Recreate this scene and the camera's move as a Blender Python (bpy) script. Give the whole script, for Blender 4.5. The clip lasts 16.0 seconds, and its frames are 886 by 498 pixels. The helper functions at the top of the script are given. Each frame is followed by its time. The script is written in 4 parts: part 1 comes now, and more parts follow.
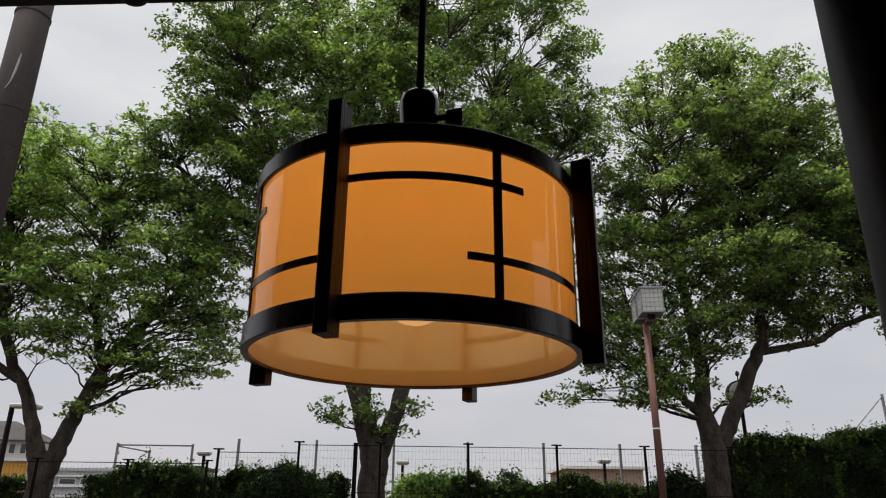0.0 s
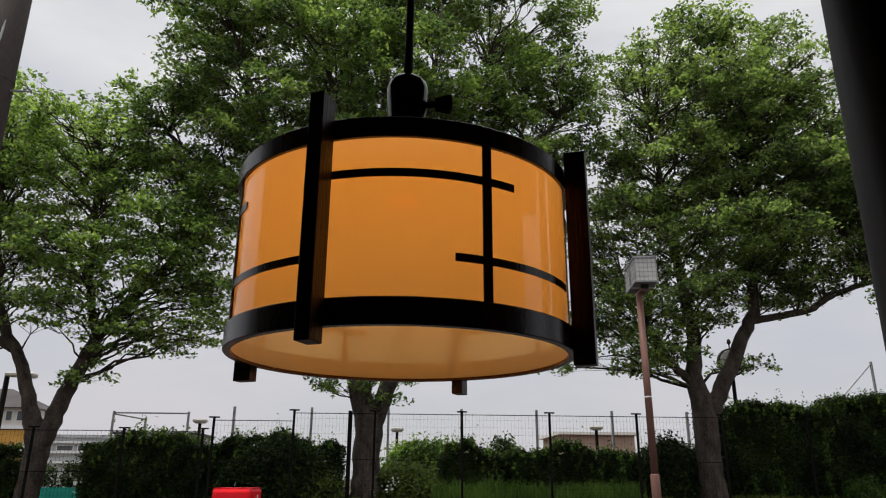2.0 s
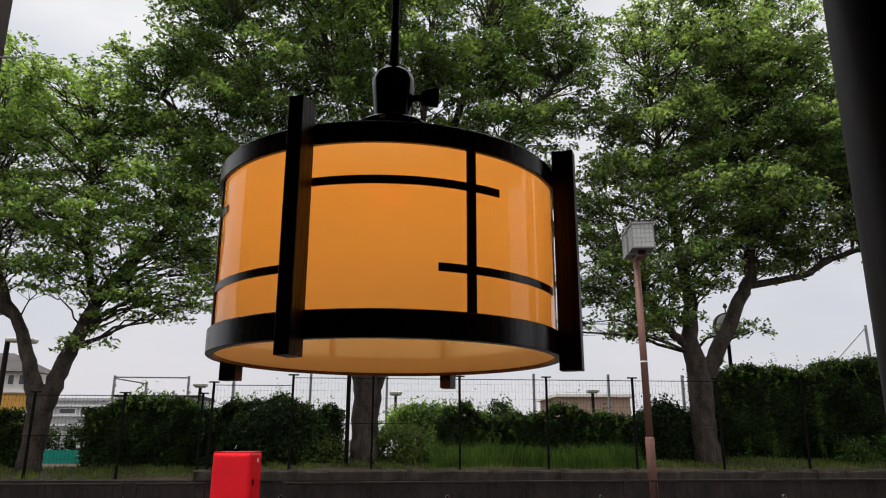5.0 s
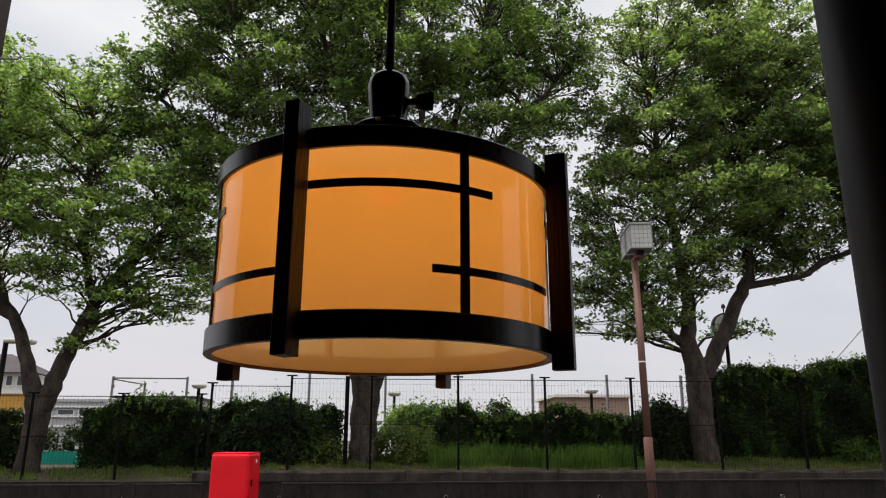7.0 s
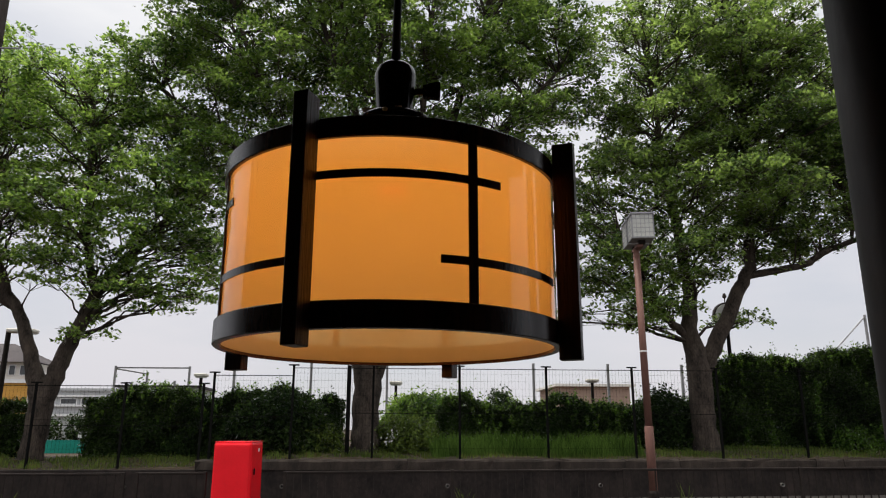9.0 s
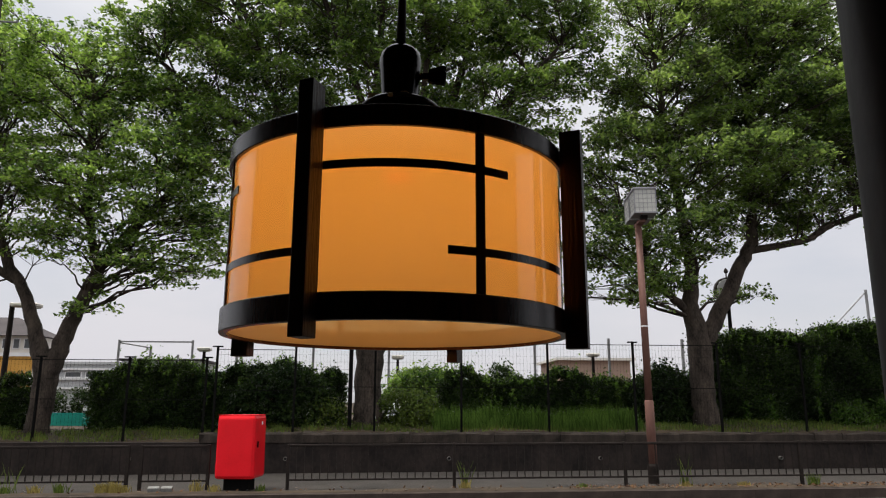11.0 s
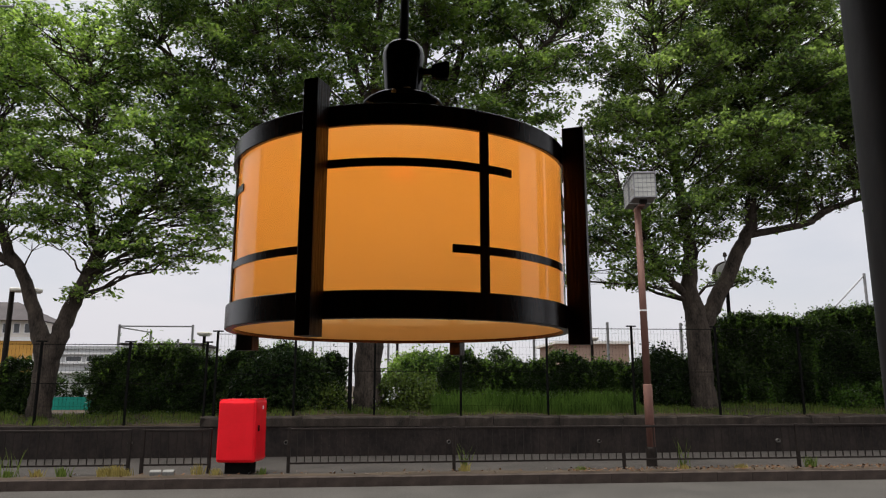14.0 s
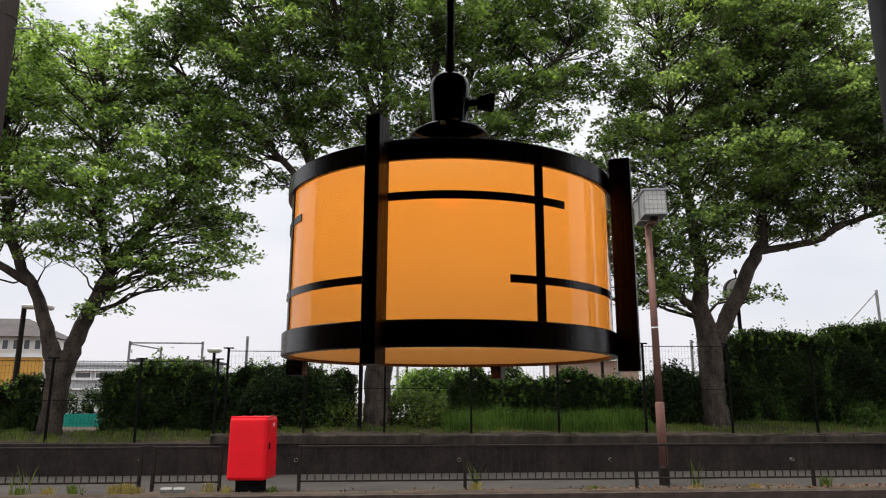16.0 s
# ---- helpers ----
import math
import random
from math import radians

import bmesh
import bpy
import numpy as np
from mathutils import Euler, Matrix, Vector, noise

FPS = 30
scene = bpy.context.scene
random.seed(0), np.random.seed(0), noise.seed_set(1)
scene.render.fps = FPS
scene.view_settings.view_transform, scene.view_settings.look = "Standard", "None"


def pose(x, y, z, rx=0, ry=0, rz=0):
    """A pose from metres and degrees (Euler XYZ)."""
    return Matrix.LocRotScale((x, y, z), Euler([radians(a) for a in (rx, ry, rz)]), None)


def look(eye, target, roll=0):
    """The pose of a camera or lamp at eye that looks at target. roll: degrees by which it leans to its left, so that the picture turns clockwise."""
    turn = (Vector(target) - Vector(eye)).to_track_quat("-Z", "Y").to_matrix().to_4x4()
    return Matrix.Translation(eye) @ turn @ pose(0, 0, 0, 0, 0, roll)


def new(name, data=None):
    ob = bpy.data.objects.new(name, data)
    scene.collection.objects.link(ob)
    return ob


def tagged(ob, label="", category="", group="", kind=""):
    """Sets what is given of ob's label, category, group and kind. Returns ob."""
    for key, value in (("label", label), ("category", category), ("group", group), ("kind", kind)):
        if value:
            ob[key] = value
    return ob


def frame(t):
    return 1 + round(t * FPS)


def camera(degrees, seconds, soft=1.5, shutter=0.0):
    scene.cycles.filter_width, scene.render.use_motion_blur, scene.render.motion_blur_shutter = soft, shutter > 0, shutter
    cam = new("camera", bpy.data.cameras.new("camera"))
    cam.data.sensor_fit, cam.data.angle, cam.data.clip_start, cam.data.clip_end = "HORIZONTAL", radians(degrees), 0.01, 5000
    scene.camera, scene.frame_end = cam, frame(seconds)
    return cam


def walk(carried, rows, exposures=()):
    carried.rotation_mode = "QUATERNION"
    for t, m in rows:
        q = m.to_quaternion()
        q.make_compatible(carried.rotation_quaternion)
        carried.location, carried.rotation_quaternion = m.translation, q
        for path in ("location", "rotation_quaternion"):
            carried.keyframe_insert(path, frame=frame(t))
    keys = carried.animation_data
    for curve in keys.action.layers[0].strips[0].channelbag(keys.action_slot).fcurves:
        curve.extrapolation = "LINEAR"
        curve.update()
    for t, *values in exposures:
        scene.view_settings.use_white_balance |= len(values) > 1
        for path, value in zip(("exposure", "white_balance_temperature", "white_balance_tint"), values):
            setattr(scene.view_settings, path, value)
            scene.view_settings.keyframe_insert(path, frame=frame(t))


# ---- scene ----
# ---- camera ----
EXPOSURES = ((0, -0.24), (2.0, -0.22), (2.5, -0.17), (3.5, -0.02), (9, 0.02), (13.5, 0.0), (14.5, 0.12), (15, 0.12), (15.5, 0.19), (16, 0.30))
cam = camera(63.62, 16.0, soft=1.15)
PATH = (
    (0, pose(-0.0136, 0.0060, 1.3262, 110.449, -0.453, -3.413)),
    (0.5, pose(-0.0130, 0.0105, 1.3282, 109.981, -0.413, -3.440)),
    (1, pose(-0.0080, 0.0149, 1.3438, 109.743, -0.349, -3.791)),
    (1.5, pose(-0.0078, 0.0190, 1.3528, 108.542, -0.344, -3.797)),
    (2, pose(-0.0060, 0.0203, 1.3659, 107.889, -0.321, -3.849)),
    (2.5, pose(-0.0052, 0.0188, 1.3915, 107.036, -0.373, -4.017)),
    (3, pose(-0.0025, 0.0188, 1.4125, 106.234, -0.291, -3.983)),
    (3.5, pose(-0.0056, 0.0196, 1.4158, 104.913, -0.201, -3.925)),
    (4, pose(0.0060, 0.0249, 1.4144, 104.864, -0.226, -3.832)),
    (6.5, pose(0.0105, 0.0078, 1.4094, 105.237, -0.113, -4.195)),
    (7, pose(0.0124, 0.0073, 1.4092, 105.040, -0.119, -4.050)),
    (7.5, pose(0.0080, 0.0069, 1.4090, 104.831, -0.108, -4.031)),
    (8, pose(0.0050, 0.0099, 1.4082, 104.638, -0.056, -3.985)),
    (8.5, pose(0.0048, 0.0082, 1.4084, 104.418, -0.125, -4.001)),
    (9, pose(0.0049, 0.0060, 1.4096, 104.210, -0.107, -3.957)),
    (11.5, pose(-0.0013, 0.0057, 1.4300, 101.503, -0.197, -3.839)),
    (12, pose(-0.0014, 0.0004, 1.4333, 100.975, -0.175, -3.874)),
    (12.5, pose(-0.0031, 0.0001, 1.4349, 100.828, -0.162, -3.880)),
    (13, pose(-0.0000, -0.0000, 1.4346, 100.739, -0.065, -3.806)),
    (13.5, pose(-0.0015, -0.0001, 1.4350, 100.659, -0.102, -3.851)),
    (14, pose(-0.0064, -0.0028, 1.4386, 100.861, -0.070, -3.898)),
    (14.5, pose(-0.0164, -0.0039, 1.4410, 101.017, -0.039, -3.897)),
    (15, pose(-0.0327, -0.0096, 1.4420, 101.070, -0.147, -3.600)),
    (15.5, pose(-0.0492, -0.0167, 1.4456, 101.405, -0.043, -3.356)),
    (16, pose(-0.0580, -0.0234, 1.4479, 102.168, -0.159, -3.271)),
)
walk(cam, PATH, EXPOSURES)

# ---- world and light ----
SUN_ELEVATION, SUN_ROTATION = radians(77), radians(-99)
world = bpy.data.worlds.new("overcast_sky")
scene.world = world
world.use_nodes = True
wn, wl = world.node_tree.nodes, world.node_tree.links
wn.clear()
w_out = wn.new("ShaderNodeOutputWorld")
w_sky = wn.new("ShaderNodeTexSky")
w_sky.sky_type, w_sky.sun_disc = "NISHITA", False
w_sky.sun_elevation, w_sky.sun_rotation = SUN_ELEVATION, SUN_ROTATION
w_blue = wn.new("ShaderNodeBackground")
w_blue.inputs["Strength"].default_value = 0.10
w_cloud = wn.new("ShaderNodeBackground")
w_cloud.inputs["Strength"].default_value = 1.0
w_mix = wn.new("ShaderNodeMixShader")
w_co = wn.new("ShaderNodeTexCoord")
w_map = wn.new("ShaderNodeMapping")
w_map.inputs["Scale"].default_value = (1.6, 1.6, 5.0)
w_noise = wn.new("ShaderNodeTexNoise")
w_noise.inputs["Scale"].default_value, w_noise.inputs["Detail"].default_value = 1.7, 5.0
w_cover = wn.new("ShaderNodeMapRange")
w_cover.inputs["From Min"].default_value, w_cover.inputs["From Max"].default_value = 0.32, 0.62
w_cover.inputs["To Min"].default_value, w_cover.inputs["To Max"].default_value = 0.74, 1.0
w_sep = wn.new("ShaderNodeSeparateXYZ")
w_ramp = wn.new("ShaderNodeValToRGB")
w_ramp.color_ramp.elements[0].position, w_ramp.color_ramp.elements[0].color = 0.0, (0.70, 0.68, 0.72, 1)
w_ramp.color_ramp.elements[1].position, w_ramp.color_ramp.elements[1].color = 0.62, (0.97, 0.97, 0.98, 1)
w_zenith = w_ramp.color_ramp.elements.new(1.0)
w_zenith.color = (2.1, 2.1, 2.15, 1)
w_mid = w_ramp.color_ramp.elements.new(0.30)
w_mid.color = (0.79, 0.79, 0.83, 1)
wl.new(w_co.outputs["Generated"], w_map.inputs["Vector"])
wl.new(w_map.outputs["Vector"], w_noise.inputs["Vector"])
wl.new(w_noise.outputs["Fac"], w_cover.inputs["Value"])
wl.new(w_co.outputs["Generated"], w_sep.inputs["Vector"])
wl.new(w_sep.outputs["Z"], w_ramp.inputs["Fac"])
wl.new(w_ramp.outputs["Color"], w_cloud.inputs["Color"])
wl.new(w_sky.outputs["Color"], w_blue.inputs["Color"])
wl.new(w_cover.outputs["Result"], w_mix.inputs["Fac"])
wl.new(w_blue.outputs["Background"], w_mix.inputs[1])
wl.new(w_cloud.outputs["Background"], w_mix.inputs[2])
wl.new(w_mix.outputs["Shader"], w_out.inputs["Surface"])

sun_data = bpy.data.lights.new("sun", "SUN")
sun_data.energy, sun_data.angle, sun_data.color = 4.8, radians(25), (1.0, 0.95, 0.87)
sun = new("sun", sun_data)
sun.matrix_world = look((-6, -1, 27), (0, 0, 0))

# the bulb in the pendant lamp
LAMP = Vector((0.0008, 0.8675, 0.0))
bulb_data = bpy.data.lights.new("bulb_light", "POINT")
bulb_data.energy, bulb_data.color, bulb_data.shadow_soft_size = 1.36, (1.0, 0.42, 0.085), 0.030
bulb_light = new("bulb_light", bulb_data)
bulb_light.location = (LAMP.x, LAMP.y, 1.672)


# ---- materials ----
def mat(name, low, high, scale=8.0, rough=0.7, metal=0.0, bump=0.1, stretch=(1, 1, 1), fine=60.0, rand=0.0, coat=0.0, spec=0.3):
    """A surface of two colours mixed by broad stains and fine grain, with relief."""
    m = bpy.data.materials.new(name)
    m.use_nodes = True
    n, l = m.node_tree.nodes, m.node_tree.links
    b = n["Principled BSDF"]
    co, mp = n.new("ShaderNodeTexCoord"), n.new("ShaderNodeMapping")
    mp.inputs["Scale"].default_value = stretch
    l.new(co.outputs["Object"], mp.inputs["Vector"])
    n1, n2 = n.new("ShaderNodeTexNoise"), n.new("ShaderNodeTexNoise")
    for t, s in ((n1, scale), (n2, fine)):
        t.inputs["Scale"].default_value, t.inputs["Detail"].default_value = s, 6.0
        l.new(mp.outputs["Vector"], t.inputs["Vector"])
    mixf = n.new("ShaderNodeMix")
    mixf.inputs[0].default_value = 0.4
    l.new(n1.outputs["Fac"], mixf.inputs[2])
    l.new(n2.outputs["Fac"], mixf.inputs[3])
    r = n.new("ShaderNodeValToRGB")
    r.color_ramp.elements[0].position, r.color_ramp.elements[0].color = 0.35, (*low, 1)
    r.color_ramp.elements[1].position, r.color_ramp.elements[1].color = 0.65, (*high, 1)
    l.new(mixf.outputs[0], r.inputs["Fac"])
    colour = r.outputs["Color"]
    if rand:
        info, hsv, mr = n.new("ShaderNodeObjectInfo"), n.new("ShaderNodeHueSaturation"), n.new("ShaderNodeMapRange")
        mr.inputs["To Min"].default_value, mr.inputs["To Max"].default_value = 1 - rand, 1 + rand
        l.new(info.outputs["Random"], mr.inputs["Value"])
        l.new(mr.outputs["Result"], hsv.inputs["Value"])
        l.new(colour, hsv.inputs["Color"])
        colour = hsv.outputs["Color"]
    l.new(colour, b.inputs["Base Color"])
    b.inputs["Roughness"].default_value, b.inputs["Metallic"].default_value = rough, metal
    b.inputs["Coat Weight"].default_value, b.inputs["Coat Roughness"].default_value = coat, 0.12
    b.inputs["Specular IOR Level"].default_value = spec
    if bump:
        bp = n.new("ShaderNodeBump")
        bp.inputs["Strength"].default_value, bp.inputs["Distance"].default_value = bump, 0.01
        l.new(n2.outputs["Fac"], bp.inputs["Height"])
        l.new(bp.outputs["Normal"], b.inputs["Normal"])
    return m


def leaf_mat(name, dark, light, through_share=0.35):
    """Leaves: dull green above, some light let through, each leaf a little different."""
    m = bpy.data.materials.new(name)
    m.use_nodes = True
    n, l = m.node_tree.nodes, m.node_tree.links
    n.clear()
    out = n.new("ShaderNodeOutputMaterial")
    geo, r = n.new("ShaderNodeNewGeometry"), n.new("ShaderNodeValToRGB")
    r.color_ramp.elements[0].color, r.color_ramp.elements[1].color = (*dark, 1), (*light, 1)
    r.color_ramp.elements[0].position, r.color_ramp.elements[1].position = 0.32, 0.68
    co, n1 = n.new("ShaderNodeTexCoord"), n.new("ShaderNodeTexNoise")
    n1.inputs["Scale"].default_value = 0.9
    l.new(co.outputs["Object"], n1.inputs["Vector"])
    mx = n.new("ShaderNodeMix")
    mx.inputs[0].default_value = 0.68
    l.new(geo.outputs["Random Per Island"], mx.inputs[2])
    l.new(n1.outputs["Fac"], mx.inputs[3])
    l.new(mx.outputs[0], r.inputs["Fac"])
    d, t, g = n.new("ShaderNodeBsdfDiffuse"), n.new("ShaderNodeBsdfTranslucent"), n.new("ShaderNodeBsdfGlossy")
    g.inputs["Roughness"].default_value = 0.45
    hs = n.new("ShaderNodeHueSaturation")
    hs.inputs["Value"].default_value, hs.inputs["Hue"].default_value, hs.inputs["Saturation"].default_value = 1.9, 0.485, 1.05
    l.new(r.outputs["Color"], d.inputs["Color"])
    l.new(r.outputs["Color"], hs.inputs["Color"])
    l.new(hs.outputs["Color"], t.inputs["Color"])
    m1, m2, fr = n.new("ShaderNodeMixShader"), n.new("ShaderNodeMixShader"), n.new("ShaderNodeFresnel")
    fr.inputs["IOR"].default_value = 1.05
    m1.inputs[0].default_value = through_share
    l.new(d.outputs[0], m1.inputs[1])
    l.new(t.outputs[0], m1.inputs[2])
    l.new(fr.outputs[0], m2.inputs[0])
    l.new(m1.outputs[0], m2.inputs[1])
    l.new(g.outputs[0], m2.inputs[2])
    l.new(m2.outputs[0], out.inputs["Surface"])
    return m


M_ASPHALT = mat("asphalt", (0.040, 0.0370, 0.0335), (0.062, 0.0570, 0.0515), 1.2, 0.9, bump=0.5, fine=220)
M_PAVE = mat("old_paving", (0.024, 0.0210, 0.0185), (0.046, 0.040, 0.0355), 1.5, 0.9, bump=0.4, fine=120)
M_KERB = mat("kerb_concrete", (0.019, 0.0132, 0.0108), (0.058, 0.0415, 0.0340), 5, 0.9, bump=0.8, rand=0.02)
M_WALL = mat("stained_concrete", (0.0055, 0.0038, 0.0033), (0.029, 0.0208, 0.0178), 2.4, 0.92, bump=0.8, stretch=(1.1, 1, 0.75), fine=16)
M_STONE = mat("weathered_block", (0.011, 0.008, 0.0063), (0.050, 0.038, 0.030), 5, 0.92, bump=0.8, stretch=(1.5, 1, 0.5), rand=0.12)
M_EARTH = mat("park_earth", (0.025, 0.0175, 0.011), (0.058, 0.042, 0.027), 1.0, 0.95, bump=0.6, fine=25)
M_IRON = mat("brown_painted_iron", (0.010, 0.007, 0.006), (0.026, 0.020, 0.017), 6, 0.7, bump=0.1, spec=0.15)
M_BLACKPAINT = mat("black_painted_steel", (0.003, 0.003, 0.003), (0.007, 0.0065, 0.006), 8, 0.8, bump=0.05, spec=0.06)
M_GREY = mat("galvanised_steel", (0.22, 0.22, 0.23), (0.33, 0.33, 0.34), 6, 0.55, 0.2, bump=0.05)
M_POLE = mat("red_brown_paint", (0.13, 0.062, 0.048), (0.20, 0.10, 0.078), 5, 0.6, bump=0.08, stretch=(1, 1, 0.2))
M_UPOLE = mat("brown_utility_pole", (0.022, 0.016, 0.014), (0.055, 0.041, 0.035), 2.5, 0.7, bump=0.25, stretch=(1, 1, 0.25))
M_SHELTER = mat("dark_steel_pipe", (0.014, 0.0122, 0.0115), (0.033, 0.029, 0.0268), 4, 0.65, bump=0.1, stretch=(1, 1, 0.3))
# only on unseen surfaces; tone set by the light it bounces to the post
M_ROOFWOOD = mat("dark_timber", (0.07, 0.052, 0.040), (0.15, 0.115, 0.088), 3, 0.8, bump=0.3, stretch=(0.3, 3, 3))
M_RED = mat("red_enamel", (0.68, 0.005, 0.012), (0.80, 0.009, 0.020), 3, 0.35, bump=0.02, spec=0.2, coat=0.2)
M_WHITE = mat("white_paint", (0.66, 0.66, 0.66), (0.80, 0.80, 0.80), 3, 0.6, bump=0.03)
M_PANEL = mat("milky_panel", (0.44, 0.44, 0.41), (0.54, 0.54, 0.50), 5, 0.35, bump=0.0)
M_BARK = mat("zelkova_bark", (0.013, 0.0100, 0.008), (0.098, 0.076, 0.060), 5, 0.95, bump=0.9, stretch=(1, 1, 0.45), fine=30)
# near black: bush and vine stems, and the hedge core that paints inner shade
M_STEM_CORE = mat("stem_and_core_shade", (0.004, 0.005, 0.003), (0.010, 0.012, 0.006), 5, 0.95, bump=0.3)
M_LEAF = leaf_mat("zelkova_leaf", (0.026, 0.058, 0.017), (0.215, 0.330, 0.076), 0.42)
M_LEAF_A = leaf_mat("light_zelkova_leaf", (0.032, 0.070, 0.020), (0.265, 0.400, 0.092), 0.48)
M_LEAF_D = leaf_mat("dark_zelkova_leaf", (0.026, 0.052, 0.018), (0.220, 0.325, 0.083), 0.46)
M_LEAF_L = leaf_mat("young_leaf", (0.058, 0.118, 0.025), (0.19, 0.31, 0.062), 0.42)
M_HEDGE = leaf_mat("hedge_leaf", (0.011, 0.022, 0.007), (0.048, 0.080, 0.020), 0.3)
M_BUSH = leaf_mat("bright_bush_leaf", (0.034, 0.076, 0.014), (0.100, 0.175, 0.036), 0.4)
M_GRASS = leaf_mat("grass_blade", (0.044, 0.070, 0.017), (0.150, 0.205, 0.048), 0.35)
M_TALL = leaf_mat("tall_grass_blade", (0.030, 0.062, 0.013), (0.108, 0.185, 0.038), 0.42)
M_ARCH = leaf_mat("arching_bush_leaf", (0.009, 0.019, 0.007), (0.036, 0.060, 0.017), 0.35)
M_DRY = leaf_mat("dry_grass", (0.075, 0.066, 0.022), (0.18, 0.155, 0.052), 0.2)
M_STRAW = leaf_mat("straw_weed", (0.16, 0.135, 0.045), (0.36, 0.30, 0.10), 0.2)
M_DRAIN = mat("grey_clay_pipe", (0.10, 0.095, 0.085), (0.20, 0.19, 0.17), 9, 0.8, bump=0.2)
M_BLOCK = mat("pale_concrete", (0.12, 0.12, 0.115), (0.23, 0.23, 0.215), 8, 0.85, bump=0.3)
M_LITTER = leaf_mat("leaf_litter", (0.05, 0.028, 0.014), (0.16, 0.09, 0.05), 0.1)
M_TEAL = mat("teal_sheet", (0.0, 0.17, 0.13), (0.01, 0.26, 0.20), 2, 0.7, bump=0.1)
M_OCHRE = mat("ochre_plaster", (0.50, 0.26, 0.05), (0.60, 0.33, 0.08), 0.7, 0.8, bump=0.1)
M_CREAM = mat("pale_plaster", (0.62, 0.59, 0.54), (0.74, 0.71, 0.66), 0.7, 0.8, bump=0.1)
M_ROOF = mat("dark_roof", (0.035, 0.03, 0.032), (0.07, 0.06, 0.062), 0.8, 0.8, bump=0.2)
M_GLASS = mat("dark_window", (0.06, 0.065, 0.07), (0.10, 0.105, 0.11), 0.5, 0.15, bump=0.0)
M_BRICK = mat("brown_facade", (0.34, 0.23, 0.18), (0.42, 0.30, 0.24), 0.6, 0.85, bump=0.1)
M_PALEGREY = mat("pale_grey_cladding", (0.36, 0.37, 0.38), (0.48, 0.49, 0.50), 0.5, 0.7, bump=0.05)

# lamp
M_LACQUER = mat("dark_lacquered_wood", (0.016, 0.0062, 0.0042), (0.056, 0.0210, 0.0125), 14, 0.27, bump=0.015, stretch=(3, 3, 0.4), fine=90, spec=0.4)
M_SLAT = mat("dark_stained_wood", (0.007, 0.0030, 0.0023), (0.036, 0.0125, 0.0075), 18, 0.42, bump=0.2, stretch=(4, 4, 0.35), fine=80)
M_BAKELITE = mat("black_bakelite", (0.003, 0.003, 0.003), (0.005, 0.005, 0.005), 12, 0.16, bump=0.0)
M_BRASS = mat("dull_brass", (0.42, 0.24, 0.09), (0.55, 0.33, 0.13), 20, 0.35, 1.0, bump=0.0)
M_CORD = mat("black_cord", (0.006, 0.006, 0.006), (0.014, 0.014, 0.014), 40, 0.6, bump=0.1)


def shade_film():
    m = bpy.data.materials.new("amber_film")
    m.use_nodes = True
    n, l = m.node_tree.nodes, m.node_tree.links
    n.clear()
    out, tr, gl, mx, fr = (n.new("ShaderNodeOutputMaterial"), n.new("ShaderNodeBsdfTransparent"), n.new("ShaderNodeBsdfGlossy"),
                           n.new("ShaderNodeMixShader"), n.new("ShaderNodeFresnel"))
    tr.inputs["Color"].default_value = (1.0, 0.82, 0.41, 1)
    gl.inputs["Roughness"].default_value = 0.03
    fr.inputs["IOR"].default_value = 1.46
    l.new(fr.outputs[0], mx.inputs[0])
    l.new(tr.outputs[0], mx.inputs[1])
    l.new(gl.outputs[0], mx.inputs[2])
    l.new(mx.outputs[0], out.inputs["Surface"])
    return m


def shade_liner():
    m = bpy.data.materials.new("cream_paper")
    m.use_nodes = True
    n, l = m.node_tree.nodes, m.node_tree.links
    n.clear()
    out, d, t, mx = (n.new("ShaderNodeOutputMaterial"), n.new("ShaderNodeBsdfDiffuse"), n.new("ShaderNodeBsdfTranslucent"), n.new("ShaderNodeMixShader"))
    co, n1, r = n.new("ShaderNodeTexCoord"), n.new("ShaderNodeTexNoise"), n.new("ShaderNodeValToRGB")
    n1.inputs["Scale"].default_value, n1.inputs["Detail"].default_value = 45.0, 8.0
    r.color_ramp.elements[0].color, r.color_ramp.elements[1].color = (0.83, 0.79, 0.73, 1), (0.90, 0.86, 0.80, 1)
    l.new(co.outputs["Object"], n1.inputs["Vector"])
    l.new(n1.outputs["Fac"], r.inputs["Fac"])
    for s in (d, t):
        l.new(r.outputs["Color"], s.inputs["Color"])
    mx.inputs[0].default_value = 0.68
    l.new(d.outputs[0], mx.inputs[1])
    l.new(t.outputs[0], mx.inputs[2])
    # slight clear share, so the red emitter shows through the paper
    thin, clear = n.new("ShaderNodeMixShader"), n.new("ShaderNodeBsdfTransparent")
    thin.inputs[0].default_value = 0.022
    l.new(mx.outputs[0], thin.inputs[1])
    l.new(clear.outputs[0], thin.inputs[2])
    l.new(thin.outputs[0], out.inputs["Surface"])
    return m


def glow(name, colour, strength):
    m = bpy.data.materials.new(name)
    m.use_nodes = True
    n, l = m.node_tree.nodes, m.node_tree.links
    n.clear()
    out, e = n.new("ShaderNodeOutputMaterial"), n.new("ShaderNodeEmission")
    e.inputs["Color"].default_value, e.inputs["Strength"].default_value = (*colour, 1), strength
    l.new(e.outputs[0], out.inputs["Surface"])
    return m


# the red glow is no lamp part: it only makes the shade's red spot
M_FILM, M_LINER, M_BULB, M_SPOT = shade_film(), shade_liner(), glow("lit_bulb", (1.0, 0.50, 0.18), 0.80), glow("red_spot_glow", (1.0, 0.06, 0.02), 7.0)


